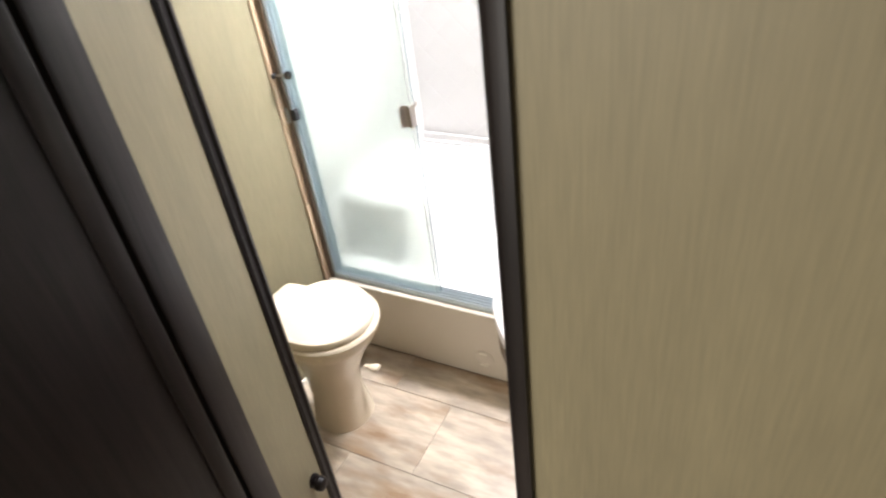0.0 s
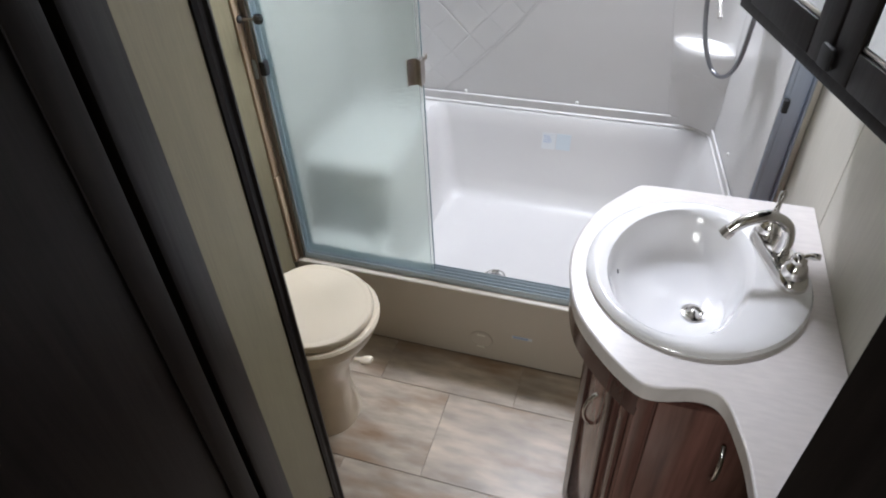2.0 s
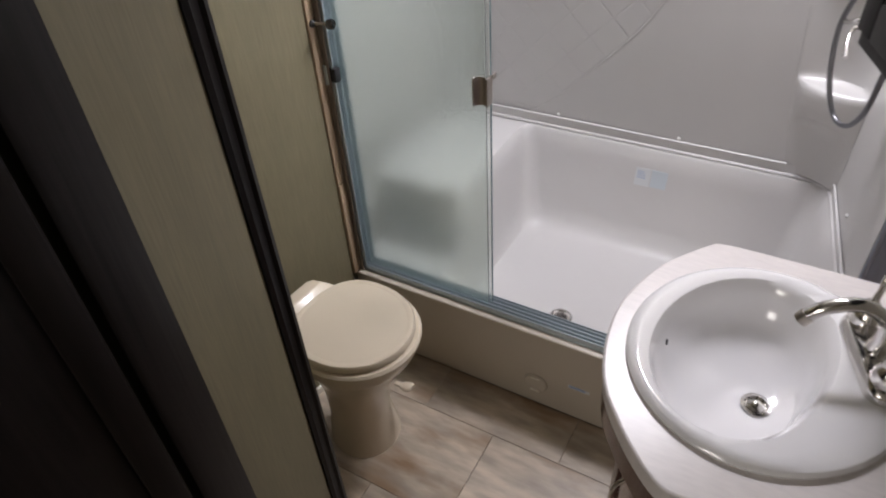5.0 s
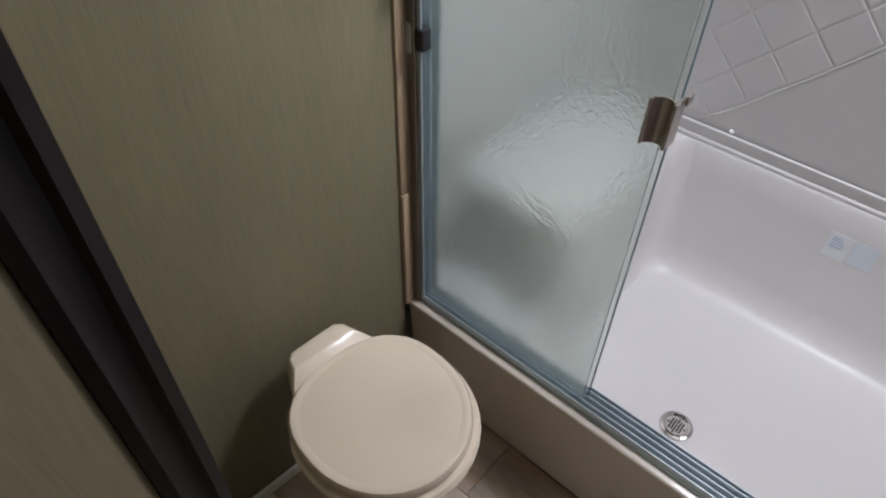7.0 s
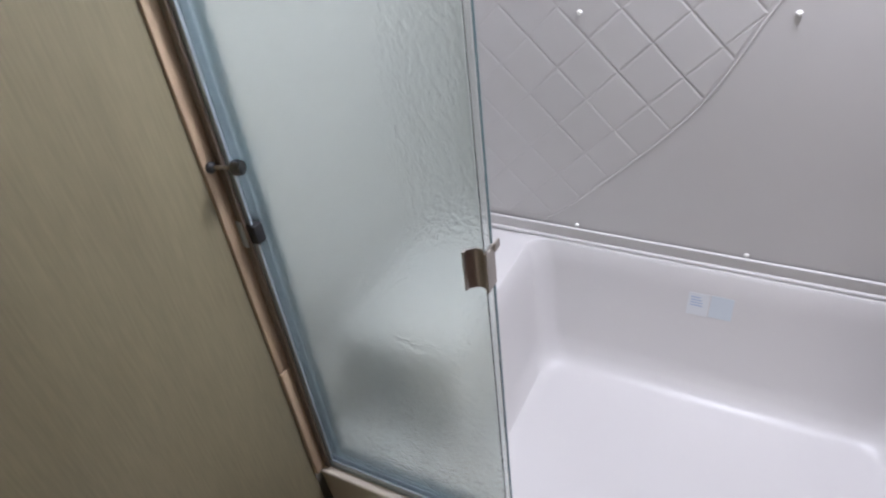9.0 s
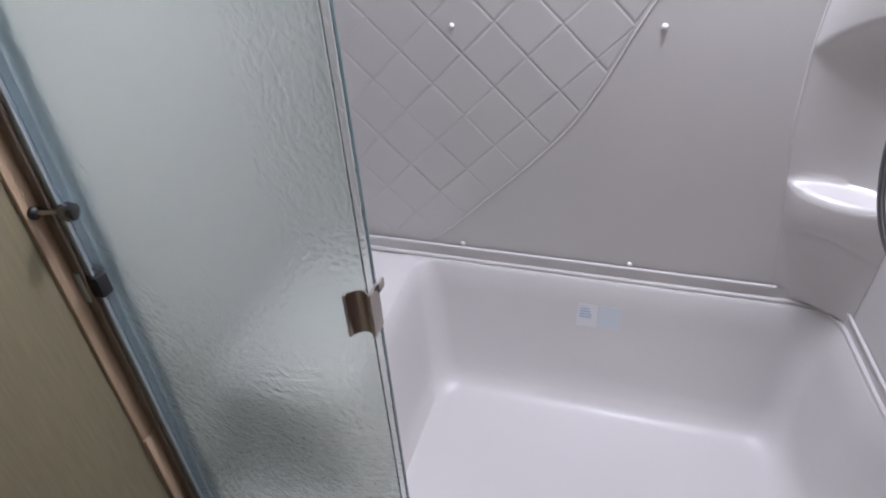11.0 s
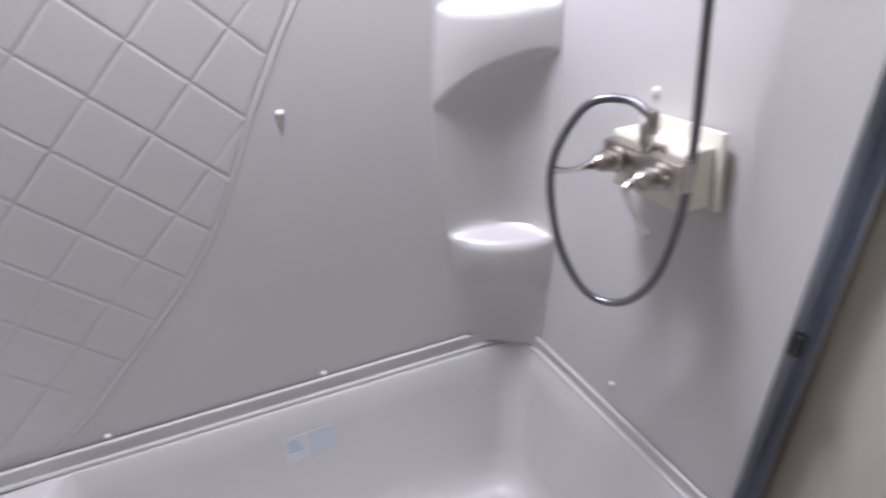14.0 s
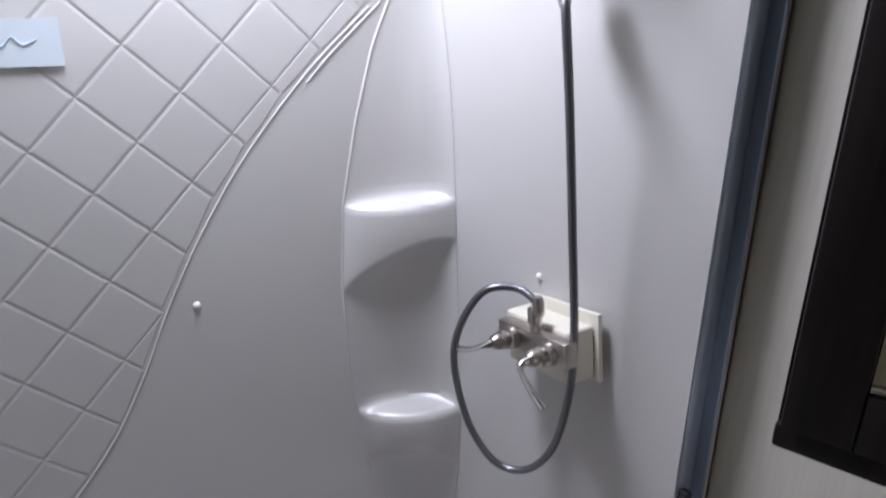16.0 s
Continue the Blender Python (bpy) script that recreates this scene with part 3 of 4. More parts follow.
CD, CN = Vector((-0.7613, -0.6484, 0)), Vector((0.6484, -0.7613, 0))
lay_tiles(chamfer, lambda a, c, h: CD * a + CN * h + Vector((0, 0, c)), lambda x, z: S(0.066, YB + 0.001, z) + CD * x + CN * 0.0003, 0.006, 0.122, 0.62, 1.535)

# pale blue film sticker on the tiles
st = thing("film_sticker", "pale blue transparent film sticker on the tiled panel", "sticker", (0.594, YB - 0.0035, 1.482))
part("film", box((-0.055, -0.0012, -0.028), (0.030, 0, 0.028)), BLUEFILM, st)
part("print", tube(spline([(-0.046, -0.0013, 0.006), (-0.034, -0.0013, -0.004), (-0.022, -0.0013, 0.007), (-0.012, -0.0013, -0.002), (0.004, -0.0013, 0.004)], 5), 0.0011, 6), FAINTINK, st)

# ---- sliding shower door ----
sd = thing("shower_door", "aluminium framed sliding shower door with rain glass", "shower door", (0.6, 0.02, RIM))
do = Vector((0.6, 0.02, RIM))


def D(x, y, z):
    return Vector((x, y, z)) - do


tb = bmesh.new()
box(D(0.008, -0.006, RIM), D(1.200, 0.046, RIM + 0.005), 0.001, 1, tb)
for y in (-0.004, 0.008, 0.021, 0.034, 0.043):
    box(D(0.008, y, RIM + 0.005), D(1.200, y + 0.003, RIM + 0.021), 0.0008, 1, tb)
part("bottom_track", tb, ALU, sd)
jb = bmesh.new()
box(D(0.008, -0.006, RIM + 0.021), D(0.012, 0.046, 1.86), 0.001, 1, jb)
for y in (-0.006, 0.018, 0.042):
    box(D(0.012, y, RIM + 0.021), D(0.032, y + 0.004, 1.86), 0.001, 1, jb)
part("jamb", jb, ALU, sd)
part("jamb_cover", box(D(0.0095, -0.0125, RIM + 0.003), D(0.0235, -0.0064, 1.86), 0.001, 1), BRONZE, sd, "dull bronze cover strip")
jr = bmesh.new()
box(D(1.236, 0.150, RIM + 0.021), D(1.272, 0.156, 1.86), 0.001, 1, jr)
box(D(1.2245, 0.138, RIM + 0.021), D(1.2358, 0.166, 1.86), 0.002, 1, jr)
box(D(1.2722, 0.132, RIM + 0.021), D(1.277, 0.164, 1.86), 0.001, 1, jr)
part("jamb", jr, BLUEALU, sd, "blue-grey anodised aluminium jamb")
part("jamb_trim", box(D(1.2772, 0.138, RIM + 0.021), D(1.2918, 0.164, 1.86), 0.003), IVORY, sd, "pale plastic edge strip")
hb = bmesh.new()
box(D(0.008, -0.006, 1.86), D(1.200, 0.046, 1.90), 0.003, 2, hb)
part("head_rail", hb, ALU, sd)


for y, x1 in ((0.0085, 0.431), (0.0195, 0.436)):
    g = part("glass_pane", box(D(0.020, y, RIM + 0.014), D(x1, y + 0.005, 1.865), 0.001, 1), RAIN, sd)
    g.visible_shadow = False
part("edge_strip", box(D(0.4362, 0.0192, RIM + 0.022), D(0.4376, 0.0248, 1.859), 0.0005, 1), EDGEGLASS, sd)
# curved pull clipped on the glass edge
px = 0.018
prof = [(0.400 + px + 0.028 * k / 8, -0.014 + 0.009 * math.sin(math.pi * k / 8)) for k in range(9)]
pull = prism([(x - do.x, y - do.y) for x, y in prof + [(x, y - 0.0025) for x, y in prof[::-1]]], 0.934 - RIM, 0.998 - RIM)
box(D(0.4245 + px, -0.017, 0.934), D(0.4295 + px, 0.0095, 0.998), 0.001, 1, pull)
box(D(0.396 + px, -0.022, 0.934), D(0.400 + px, -0.012, 0.998), 0.001, 1, pull)
box(D(0.4305 + px, 0.002, 0.990), D(0.4340 + px, 0.017, 1.003), 0.001, 1, pull)
part("pull", pull, NICKEL, sd, "curved brushed nickel pull")
stop = part("bumper_block", box(D(0.012, -0.010, 0.912), D(0.040, 0.012, 0.948), 0.004), BLACK, sd, "black rubber bumper")
part("bumper_clip", box(D(0.006, -0.014, 0.905), D(0.018, -0.0065, 0.955), 0.002), ALU, sd)
part("catch", box(D(1.226, 0.124, 0.890), D(1.239, 0.1378, 0.922), 0.003), BLACK, sd, "black rubber catch on the jamb")
hk = thing("robe_hook", "small chrome knob hook on the tan strip", "hook", (0.004, -0.022, 1.058))
part("base", lathe([(0.009, 0.0), (0.009, 0.006), (0.005, 0.010)], (0, 0, 0), (1, 0, 0), 16), BLACK, hk)
part("pin", lathe([(0.0035, 0.008), (0.003, 0.040)], (0, 0, 0), (1, 0.25, 0), 10), NICKEL, hk)
part("knob", lathe([(0.004, 0.036), (0.011, 0.040), (0.013, 0.048), (0.011, 0.056), (0.004, 0.060)], (0, 0, 0), (1, 0.25, 0), 18), DARKCHROME, hk)

# ---- shower fittings on the right panel ----
sf = thing("shower_faucet", "two-lever nickel shower valve on an ivory box", "shower faucet", (1.158, 0.308, 1.086))


def F(x, y, z):
    return Vector((x - 1.155, y - 0.30, z - 1.10))


part("plate", box(F(1.184, 0.258, 1.040), F(1.192, 0.412, 1.140), 0.002), IVORY, sf, "ivory mounting plate")
part("box", box(F(1.136, 0.266, 1.046), F(1.1838, 0.406, 1.124), 0.005, 3), IVORY, sf, "ivory plastic box")
part("body", box(F(1.112, 0.246, 1.082), F(1.1358, 0.394, 1.118), 0.003), NICKEL, sf)
for y in (0.360, 0.278):
    part("collar", lathe([(0.018, 0.0), (0.017, 0.008), (0.012, 0.011), (0.0145, 0.015), (0.0145, 0.020), (0.011, 0.023), (0.0125, 0.027), (0.011, 0.032), (0.007, 0.037)], F(1.112, y, 1.098), (-1, 0, 0), 20), NICKEL, sf)
fat = [0.0075 - 0.0038 * min(1, k / 9) + (0.002 * (k - 9) / 9 if k > 9 else 0) for k in range(19)]
part("lever", tube(spline([F(1.082, 0.360, 1.098), F(1.066, 0.370, 1.092), F(1.054, 0.392, 1.084), F(1.046, 0.416, 1.082)], 6), 0.006, 12, radii=fat), CHROME, sf)
part("lever", tube(spline([F(1.082, 0.278, 1.098), F(1.064, 0.278, 1.092), F(1.060, 0.258, 1.074), F(1.064, 0.232, 1.050)], 6), 0.006, 12, radii=fat), CHROME, sf)
part("outlet", lathe([(0.008, 0.0), (0.008, 0.010), (0.010, 0.012), (0.010, 0.032), (0.007, 0.036)], F(1.121, 0.316, 1.117), (0, 0, 1), 16), NICKEL, sf)
sf.rotation_euler = (radians(-8.5), 0, 0)
hose = thing("shower_hose", "grey steel shower hose hanging in a loop", "hose", (1.124, 0.322, 1.136))
hp = [(1.124, 0.322, 1.132), (1.121, 0.325, 1.146), (1.11, 0.356, 1.158), (1.075, 0.385, 1.149), (1.053, 0.411, 1.088), (1.046, 0.414, 1.025), (1.06, 0.395, 0.932), (1.088, 0.363, 0.87), (1.116, 0.322, 0.871), (1.135, 0.289, 0.921), (1.14, 0.269, 1.009), (1.141, 0.266, 1.103), (1.133, 0.277, 1.264), (1.12, 0.283, 1.415), (1.108, 0.285, 1.51), (1.116, 0.3, 1.545)]
part("tube", tube([p - Vector((1.124, 0.322, 1.136)) for p in spline(hp, 8)], 0.0056, 14), STEEL, hose)
part("ferrule", lathe([(0.0068, -0.012), (0.0082, -0.006), (0.0082, 0.010), (0.0062, 0.016)], (0, 0, 0.002), (-0.1, 0.1, 1), 14), NICKEL, hose, "nickel end fitting")
part("ferrule", lathe([(0.0062, -0.022), (0.0080, -0.016), (0.0080, 0.006), (0.0068, 0.012)], Vector((1.116, 0.300, 1.545)) - Vector((1.124, 0.322, 1.136)), (0.2, 0.35, 1), 14), NICKEL, hose, "nickel end fitting")
hs = thing("hand_shower", "chrome hand shower in a grey wall holder", "hand shower", (1.168, 0.325, 1.555))
part("holder", prism([(-0.011, -0.014), (0.011, -0.014), (0.013, 0.014), (-0.013, 0.014)], -0.034, 0.0, 0.003, "x"), NICKEL, hs)
part("cradle", lathe([(0.0125, -0.014), (0.0145, 0.014), (0.0105, 0.014), (0.0095, -0.014)], (-0.043, -0.012, 0.0), (-0.1, 0.12, 1), 20), BLACK, hs)
part("handle", tube(spline([(-0.043, -0.014, -0.022), (-0.046, -0.008, 0.04), (-0.056, 0.004, 0.12), (-0.075, 0.012, 0.17)], 6), 0.0095, 14), CHROME, hs)
part("head", lathe([(0.012, 0.0), (0.036, 0.018), (0.040, 0.028), (0.036, 0.032), (0.002, 0.031)], (-0.075, 0.012, 0.165), (-0.85, 0.1, -0.35), 26), CHROME, hs)
# ---- toilet ----
wc = thing("toilet", "cream plastic caravan toilet with a closed lid", "toilet", (0.206, -0.308, 0))
wc.scale = (0.98, 0.91, 0.935)
wc.rotation_euler = (0, 0, radians(-4))


def egg(cx, cy, front, rear, half, z, n=36):
    """Seat outline: round in front (+x), squarer at the hinge side."""
    out = []
    for k in range(n):
        a = 2 * math.pi * k / n
        c, s = math.cos(a), math.sin(a)
        if c >= 0:
            out.append(Vector((cx + front * c, cy + half * s, z)))
        else:
            out.append(Vector((cx - rear * abs(c) ** 0.75, cy + half * math.copysign(abs(s) ** 0.85, s), z)))
    return out


part("pedestal", loft([egg(0.0, 0, 0.085, 0.115, 0.105, 0.0), egg(0.0, 0, 0.082, 0.112, 0.100, 0.03), egg(-0.005, 0, 0.072, 0.10, 0.085, 0.12), egg(-0.002, 0, 0.075, 0.105, 0.088, 0.22),
                       egg(0.012, 0, 0.105, 0.125, 0.118, 0.32), egg(0.02, 0, 0.142, 0.142, 0.150, 0.39), egg(0.022, 0, 0.157, 0.146, 0.162, 0.42), egg(0.022, 0, 0.158, 0.146, 0.163, 0.440), egg(0.022, 0, 0.145, 0.14, 0.15, 0.444)], close_first=True), CREAM, wc)
part("seat", loft([egg(0.022, 0, 0.160, 0.135, 0.164, 0.4445), egg(0.022, 0, 0.168, 0.14, 0.171, 0.449), egg(0.022, 0, 0.169, 0.14, 0.172, 0.458), egg(0.022, 0, 0.163, 0.137, 0.167, 0.465), egg(0.022, 0, 0.15, 0.13, 0.15, 0.4655)], close_first=True), CREAM, wc)
lid = [(0.985, 0.4675), (1.0, 0.470), (1.0, 0.480), (0.97, 0.487), (0.915, 0.4885), (0.885, 0.4868), (0.865, 0.4870), (0.55, 0.4895), (0.25, 0.4905)]
part("lid", loft([egg(0.014, 0, 0.162 * k, 0.146 * k, 0.162 * k, z) for k, z in lid], close_first=True), CREAM, wc)
def cover(back, front, narrow, wide, z):
    """Outline of the hinge cover: narrow at the wall, flaring towards the lid."""
    return [Vector((x, y, z)) for x, y in ((back, -narrow * 0.8), (back + 0.012, -narrow), (front - 0.02, -wide * 0.92), (front, -wide), (front, wide), (front - 0.02, wide * 0.92), (back + 0.012, narrow), (back, narrow * 0.8))]


hinge_cover = loft([cover(-0.188, -0.108, 0.068, 0.104, 0.440), cover(-0.190, -0.106, 0.069, 0.106, 0.466), cover(-0.186, -0.122, 0.067, 0.092, 0.480), cover(-0.182, -0.138, 0.065, 0.076, 0.494), cover(-0.176, -0.145, 0.060, 0.068, 0.499)], close_first=True)
bmesh.ops.bevel(hinge_cover, geom=hinge_cover.edges[:], offset=0.003, segments=2, affect="EDGES", profile=0.5)
part("hinge_cover", hinge_cover, CREAM, wc)
part("foot_pedal", loft([[Vector((0.066 + 0.046 * u, 0.070 + 0.010 * u, 0.200)) + Vector((0, r * math.cos(a), 0.5 * r * math.sin(a))) for a in [2 * math.pi * k / 16 for k in range(16)]] for u, r in ((0, 0.009), (0.4, 0.009), (0.55, 0.016), (0.9, 0.019), (1.1, 0.013))], close_first=True), CREAM, wc)

# ---- vanity ----
va = thing("vanity_cabinet", "dark walnut angled vanity cabinet under the basin", "cabinet", (1.08, -0.32, 0))


def V(x, y, z):
    return Vector((x - 1.08, y + 0.32, z))


PLAN = [(0.918, -0.125), (0.918, -0.400), (0.998, -0.585), (1.290, -0.585), (1.290, -0.125)]
vb = prism([(x - 1.08, y + 0.32) for x, y in PLAN], 0.0, 0.782)
bmesh.ops.delete(vb, geom=[f for f in vb.faces if f.normal.z > 0.9 or all(v.co.z > 0.78 for v in f.verts)], context="FACES_ONLY")
part("body", vb, BROWN, va)


def facing(name, a, b, z0, z1, material, parent, thick=0.014, bevel=0.003, gap=0.0006):
    """A panel on the upright face that runs from a to b, its outside to the left of the way seen from above going b to a."""
    a, b = Vector((*a, 0)), Vector((*b, 0))
    d = (b - a).normalized()
    nrm = Vector((d.y, -d.x, 0))
    bm = box((0, gap, z0), ((b - a).length, gap + thick, z1), bevel)
    for v in bm.verts:
        p = a + d * v.co.x + nrm * v.co.y
        v.co = Vector((p.x, p.y, v.co.z)) - Vector((1.08, -0.32, 0))
    return part(name, bm, material, parent), d, nrm


def pull_on(door_ob, at, along, nrm):
    """A bow handle with two feet."""
    pts = [at + along * s * 0.048 + nrm * (0.004 + 0.022 * math.cos(s * math.pi / 2) ** 0.6) for s in [-1 + k / 8 for k in range(17)]]
    part("handle", tube(pts, 0.0042, 10), CHROME, door_ob, "chrome bow handle")


la, lb2 = Vector((0.918, -0.400)), Vector((0.998, -0.585))
dl = (lb2 - la).normalized()
d1, along, nrm = facing("door", la + dl * 0.012, lb2 - dl * 0.035, 0.06, 0.735, BROWN, va)
for z0, z1 in ((0.062, 0.120), (0.675, 0.733)):
    facing("frame_rail", la + dl * 0.044, lb2 - dl * 0.063, z0, z1, SKIRT, d1, 0.006, 0.001, 0.0148)
for a, b in ((la + dl * 0.014, la + dl * 0.043), (lb2 - dl * 0.062, lb2 - dl * 0.037)):
    facing("frame_stile", a, b, 0.062, 0.733, SKIRT, d1, 0.006, 0.001, 0.0148)
pull_on(d1, V(*(la + dl * 0.105), 0.55) + nrm * 0.0146, Vector((0, 0, 1)), nrm)
facing("stile", lb2 - dl * 0.030, lb2 - dl * 0.004, 0.03, 0.775, BROWN, va, 0.008, 0.002)
facing("stile", (1.002, -0.585), (1.030, -0.585), 0.03, 0.775, BROWN, va, 0.008, 0.002)
d2, along, nrm = facing("door", (1.034, -0.585), (1.250, -0.585), 0.06, 0.735, BROWN, va)
pull_on(d2, V(1.150, -0.585, 0.615) + nrm * 0.0146, Vector((0, 0, 1)), nrm)
facing("rail", (0.918, -0.13), (0.918, -0.396), 0.03, 0.775, BROWN, va, 0.006, 0.002)

ct = thing("countertop", "white laminate vanity top with a curved front", "countertop", (1.08, -0.35, 0.783))
edge = spline([(x, y, 0) for x, y in ((1.290, -0.116), (1.15, -0.116), (1.03, -0.116), (0.972, -0.119), (0.948, -0.134), (0.890, -0.220), (0.859, -0.318), (0.857, -0.405), (0.880, -0.500), (0.928, -0.572), (0.985, -0.627), (1.022, -0.637), (1.085, -0.622), (1.118, -0.636), (1.138, -0.690), (1.150, -0.755), (1.160, -0.905))], 6)
outline = [(p.x - 1.08, p.y + 0.35) for p in edge] + [(1.290 - 1.08, -0.905 + 0.35)]
def holed_slab(points, hole, z0, z1):
    """A slab with a hole: both outlines joined into a top and a bottom, then walls between them."""
    bm = bmesh.new()
    levels = []
    for z in (z0, z1):
        loops = []
        es = []
        for loop in (points, hole):
            vs = [bm.verts.new((x, y, z)) for x, y in loop]
            es += [bm.edges.new((vs[i], vs[(i + 1) % len(vs)])) for i in range(len(vs))]
            loops.append(vs)
        bmesh.ops.triangle_fill(bm, edges=es, use_beauty=True)
        levels.append(loops)
    for low, high in zip(*levels):
        for i in range(len(low)):
            j = (i + 1) % len(low)
            bm.faces.new((low[i], low[j], high[j], high[i]))
    return bm


hole = [(1.068 - 1.08 + 0.165 * math.cos(2 * math.pi * k / 40), -0.368 + 0.35 + 0.180 * math.sin(2 * math.pi * k / 40)) for k in range(40)]
part("slab", holed_slab(outline, hole, 0.0, 0.037), COUNTER, ct)
sk_line = [p for p in edge if p.y > -0.636 and p.x < (1.10 if p.y > -0.3 else 1.0)]
mid = Vector((1.06, -0.37, 0))
sk_in = [p + (mid - p).normalized() * 0.003 for p in sk_line]
skirt = bmesh.new()
rows_s = [[skirt.verts.new((q.x - 1.08, q.y + 0.32, z)) for q in loop] for loop, z in ((sk_in, 0.7825), (sk_in, 0.728), ([p + (mid - p).normalized() * 0.020 for p in sk_line], 0.728))]
for a, c in zip(rows_s, rows_s[1:]):
    for i in range(len(a) - 1):
        skirt.faces.new((a[i], a[i + 1], c[i + 1], c[i]))
part("skirt", skirt, SKIRT, va, "dark curved skirt under the top")
ep = [Vector((x, y, 0.0335)) for x, y in outline[:-1]]
part("edge_round", tube(ep, 0.0037, 8), COUNTER, ct)

# ---- basin ----
bs = thing("washbasin", "white porcelain drop-in basin with an oval bowl", "sink", (1.066, -0.368, 0.820))


def oval(cx, cy, rx, ry, z, power=2.0, n=48, turn=-12):
    out = []
    for k in range(n):
        a = 2 * math.pi * k / n
        c, s = math.cos(a), math.sin(a)
        x, y = rx * math.copysign(abs(c) ** (2 / power), c), ry * math.copysign(abs(s) ** (2 / power), s)
        if x > 0.6 * rx and power < 2.2 and cx < -0.001:
            x = 0.6 * rx + (x - 0.6 * rx) * 0.7
        t = radians(turn)
        out.append(Vector((cx + x * math.cos(t) - y * math.sin(t), cy + x * math.sin(t) + y * math.cos(t), z)))
    return out


part("bowl", loft([oval(0.004, 0, 0.187, 0.200, 0.0), oval(0.004, 0, 0.189, 0.202, 0.005), oval(0.004, 0, 0.185, 0.198, 0.012), oval(0.003, 0, 0.176, 0.190, 0.0155), oval(-0.004, 0, 0.160, 0.184, 0.0155, 2.05),
                   oval(-0.016, 0, 0.130, 0.172, 0.012, 2.0), oval(-0.018, 0, 0.124, 0.166, 0.004), oval(-0.018, 0, 0.119, 0.160, -0.012), oval(-0.016, 0, 0.112, 0.150, -0.040), oval(-0.010, 0, 0.098, 0.128, -0.070), oval(0.0, 0, 0.072, 0.092, -0.090), oval(0.012, 0, 0.040, 0.046, -0.099), oval(0.018, 0, 0.020, 0.020, -0.102)]), PORCELAIN, bs)
part("overflow", lathe([(0.0045, 0.0), (0.0045, 0.002)], (-0.128, -0.005, -0.022), (1, 0, 0.2), 12), BLACK, bs)
dr = part("drain", lathe([(0.0225, 0.0), (0.0225, 0.003), (0.018, 0.0045), (0.0155, 0.001), (0.015, -0.002)], (0.021, 0.002, -0.1015)), CHROME, bs)
part("stopper", lathe([(0.014, 0.0), (0.014, 0.002), (0.008, 0.005), (0.006, 0.007), (0.001, 0.008)], (0.021, 0.002, -0.1015)), CHROME, dr)
fa = thing("basin_faucet", "chrome centerset basin faucet with a curved spout", "faucet", (1.203, -0.316, 0.835))
turn = Matrix.Rotation(radians(17), 3, "Z")


def T(p):
    return turn @ Vector(p)


part("base", loft([[T((x, y, z)) for x, y in rounded(-0.025 * k, -0.086 * k, 0.025 * k, 0.086 * k, 0.0245 * k)] for z, k in ((0.0, 1.0), (0.008, 1.0), (0.018, 0.94), (0.022, 0.86))], close_first=True), CHROME, fa)
part("spout", tube([T(p) for p in spline([(0, 0, 0.018), (0.003, 0, 0.050), (-0.006, 0, 0.080), (-0.040, 0, 0.101), (-0.080, 0, 0.092), (-0.104, 0, 0.070)], 7)], 0.012, 16, radii=[0.0145 - 0.0045 * min(1, k / 12) for k in range(36)]), CHROME, fa)
part("aerator", lathe([(0.0112, 0), (0.0112, 0.014), (0.008, 0.0145)], T((-0.100, 0, 0.075)), T((-0.62, 0, -1)), 18), NICKEL, fa)
for y, tip in ((0.056, (0.012, 0.014, 0.050)), (-0.056, (0.024, -0.014, 0.016))):
    hd = part("handle", lathe([(0.0205, 0.0), (0.0205, 0.012), (0.0175, 0.022), (0.012, 0.030), (0.013, 0.036), (0.010, 0.042), (0.004, 0.045)], T((0, y, 0.018)), (0, 0, 1), 22), CHROME, fa)
    base = Vector((0, y, 0.052))
    part("lever", tube([T(p) for p in spline([base, base + Vector(tip) * 0.45 + Vector((0, 0, 0.006)), base + Vector(tip)], 6)], 0.005, 10, radii=[0.007, 0.0062, 0.0058, 0.0052, 0.0048, 0.0046, 0.0048, 0.0054, 0.006, 0.0064, 0.0066, 0.006, 0.004]), CHROME, hd)

# ---- medicine cabinet ----
MZ = 1.18
mc = thing("medicine_cabinet", "dark framed medicine cabinet with mirrored doors", "cabinet", (1.18, -0.45, MZ))
A0, A1 = Vector((1.075, -0.050)), Vector((1.280, -0.640))
MD = (A1 - A0).normalized()
MN = Vector((MD.y, -MD.x))


def on_front(s0, s1, h0, h1, z0, z1, bevel=0.003):
    """A bar on the cabinet's front: along it from s0 to s1, out from h0 to h1."""
    bm = box((s0, h0, z0), (s1, h1, z1), bevel)
    for v in bm.verts:
        q = A0 + MD * v.co.x + MN * v.co.y
        v.co = Vector((q.x - 1.18, q.y + 0.45, v.co.z - MZ))
    return bm


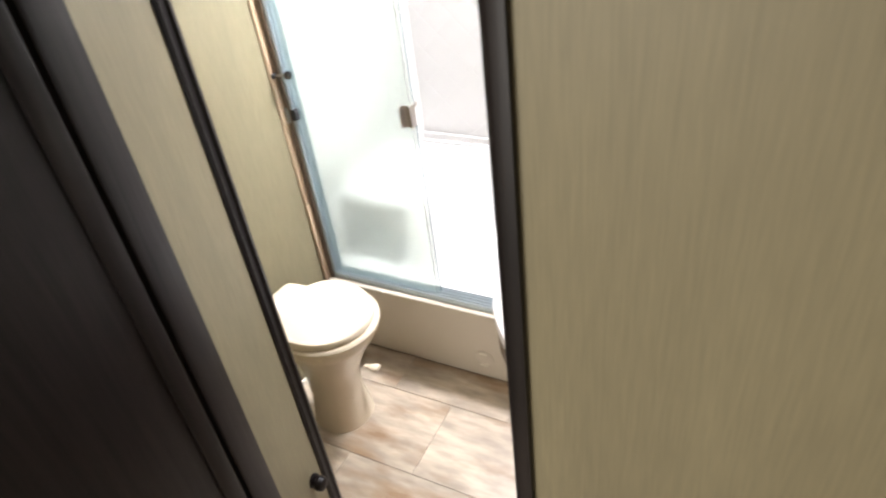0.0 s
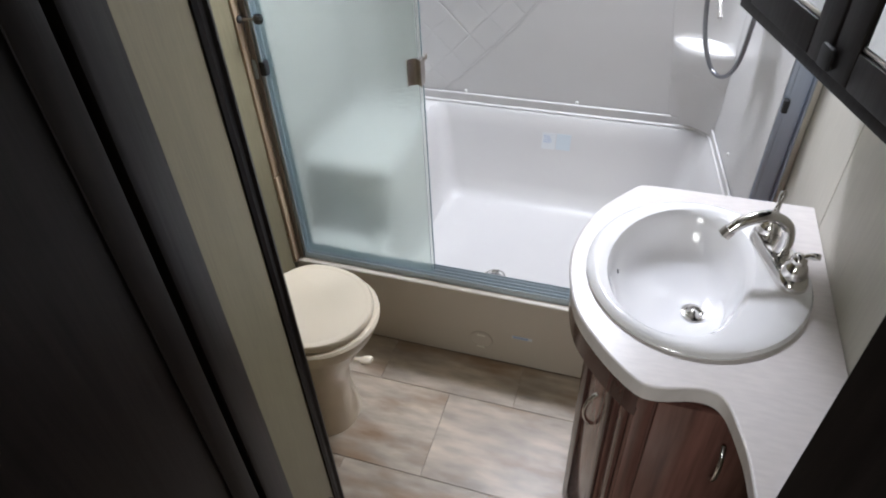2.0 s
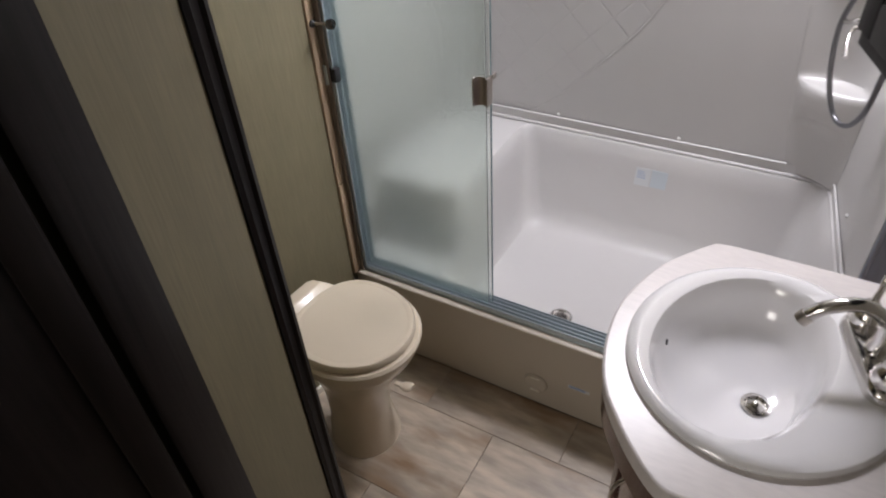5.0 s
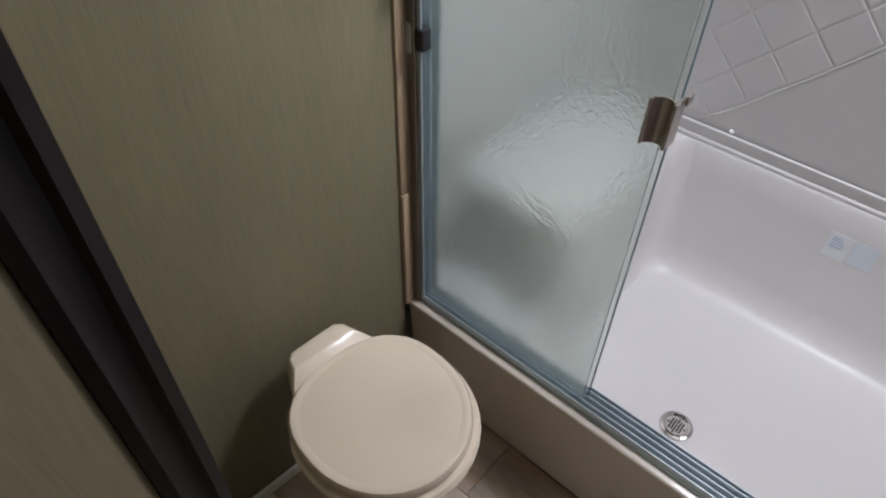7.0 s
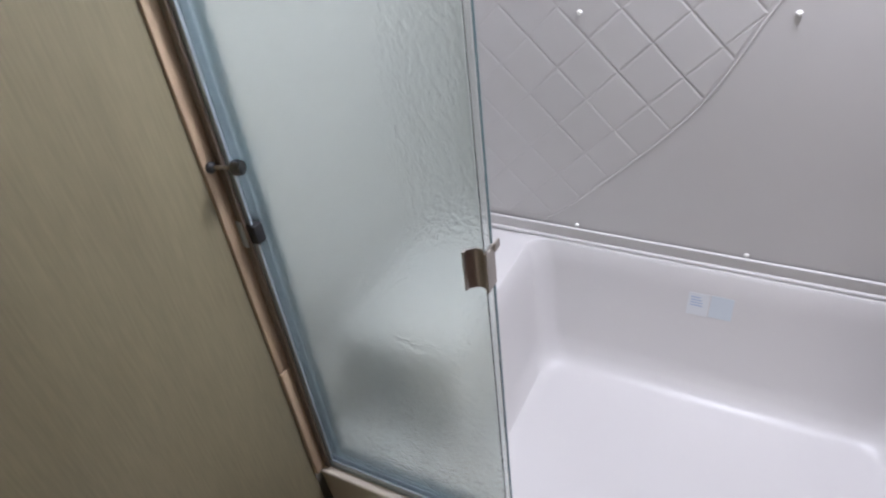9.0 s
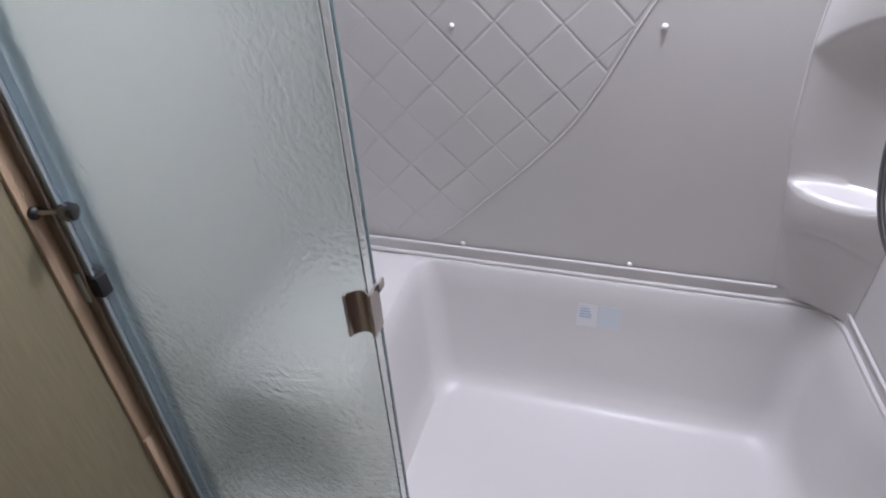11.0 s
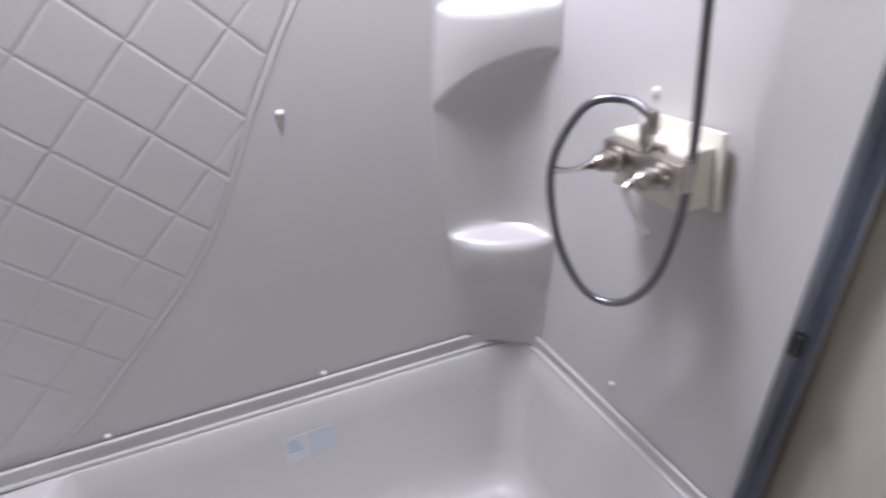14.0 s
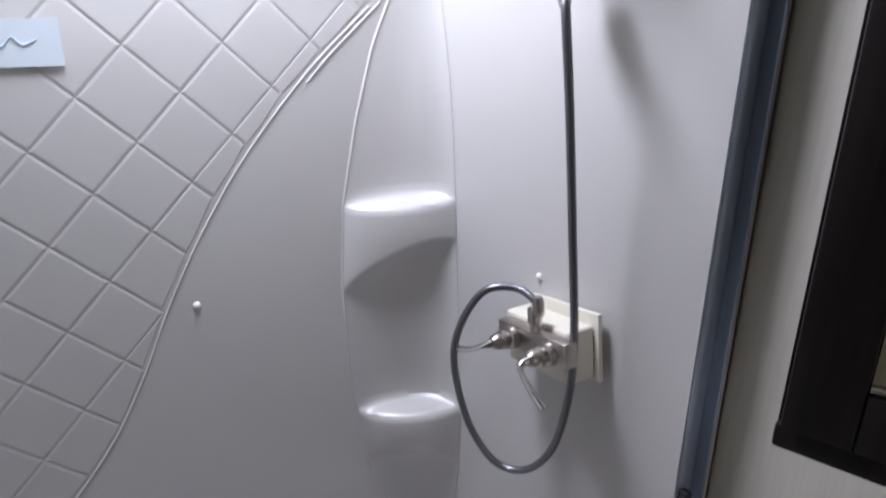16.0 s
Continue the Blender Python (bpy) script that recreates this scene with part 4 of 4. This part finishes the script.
part("body", prism([(x - 1.18, y + 0.45) for x, y in ((A0.x, A0.y), (A1.x, A1.y), (XR - 0.001, A1.y), (XR - 0.001, A0.y))], 0, 0.65), DARK, mc)
length = (A1 - A0).length
part("bottom_rail", on_front(0.0, length, 0.0005, 0.012, MZ + 0.0, MZ + 0.022), DARK, mc)
for s0, s1 in ((0.004, length / 2 - 0.002), (length / 2 + 0.002, length - 0.004)):
    dm = part("door", on_front(s0, s1, 0.0006, 0.014, MZ + 0.024, MZ + 0.592), DARK, mc)
    for q in ((s0 + 0.001, s0 + 0.052, MZ + 0.025, MZ + 0.591), (s1 - 0.052, s1 - 0.001, MZ + 0.025, MZ + 0.591), (s0 + 0.0525, s1 - 0.0525, MZ + 0.025, MZ + 0.076), (s0 + 0.0525, s1 - 0.0525, MZ + 0.540, MZ + 0.591)):
        part("frame", on_front(q[0], q[1], 0.0142, 0.022, q[2], q[3]), DARK, dm)
    part("bead", on_front(s0 + 0.0527, s1 - 0.0527, 0.0142, 0.018, MZ + 0.0765, MZ + 0.083, 0.001), NICKEL, dm)
    part("mirror", on_front(s0 + 0.053, s1 - 0.053, 0.0142, 0.0165, MZ + 0.084, MZ + 0.539, 0), MIRROR, dm)
part("hinge", on_front(length / 2 - 0.014, length / 2 + 0.014, 0.0222, 0.030, MZ + 0.03, MZ + 0.062), BLACK, mc)
gp = A0 + MD * 0.430 + MN * 0.0172
gs = thing("green_sticker", "green oval sticker on the mirror", "sticker", (gp.x, gp.y, MZ + 0.150))
film = loft([[Vector((MN.x * h + MD.x * 0.040 * math.cos(a), MN.y * h + MD.y * 0.040 * math.cos(a), 0.026 * math.sin(a))) for a in [2 * math.pi * k / 28 for k in range(28)]] for h in (0.0, 0.0008)], close_first=True)
part("film", film, GREEN, gs)

# ---- floor tiles ----
W, L = 0.285, 0.420
shapes = {}
k = 0
for r in range(-11, 2):
    y0 = -0.160 + W * r
    y1 = y0 + W
    if y0 > 0 or y0 < -3.1:
        continue
    off = 0.722 if r % 2 == 0 else 0.527
    for c in range(-4, 6):
        x0 = off + L * c
        x1 = x0 + L
        lo, hi = max(x0, -0.038), min(x1, 2.238)
        if hi - lo < 0.02 or (lo > 1.39 and y0 > -0.8):
            continue
        key = (round(hi - lo, 3), round(min(y1, 0.0) - y0, 3))
        if key not in shapes:
            bm = box((-key[0] / 2 + 0.0007, -key[1] / 2 + 0.0007, -0.004), (key[0] / 2 - 0.0007, key[1] / 2 - 0.0007, 0.0), 0.0007, 1)
            me = bpy.data.meshes.new("floor_tile")
            bm.to_mesh(me)
            bm.free()
            me.materials.append(PLANK)
            shapes[key] = me
        ob = new("floor_tile", shapes[key])
        ob.parent = floor
        ob.location = ((lo + hi) / 2, (y0 + min(y1, 0.0)) / 2, 0)
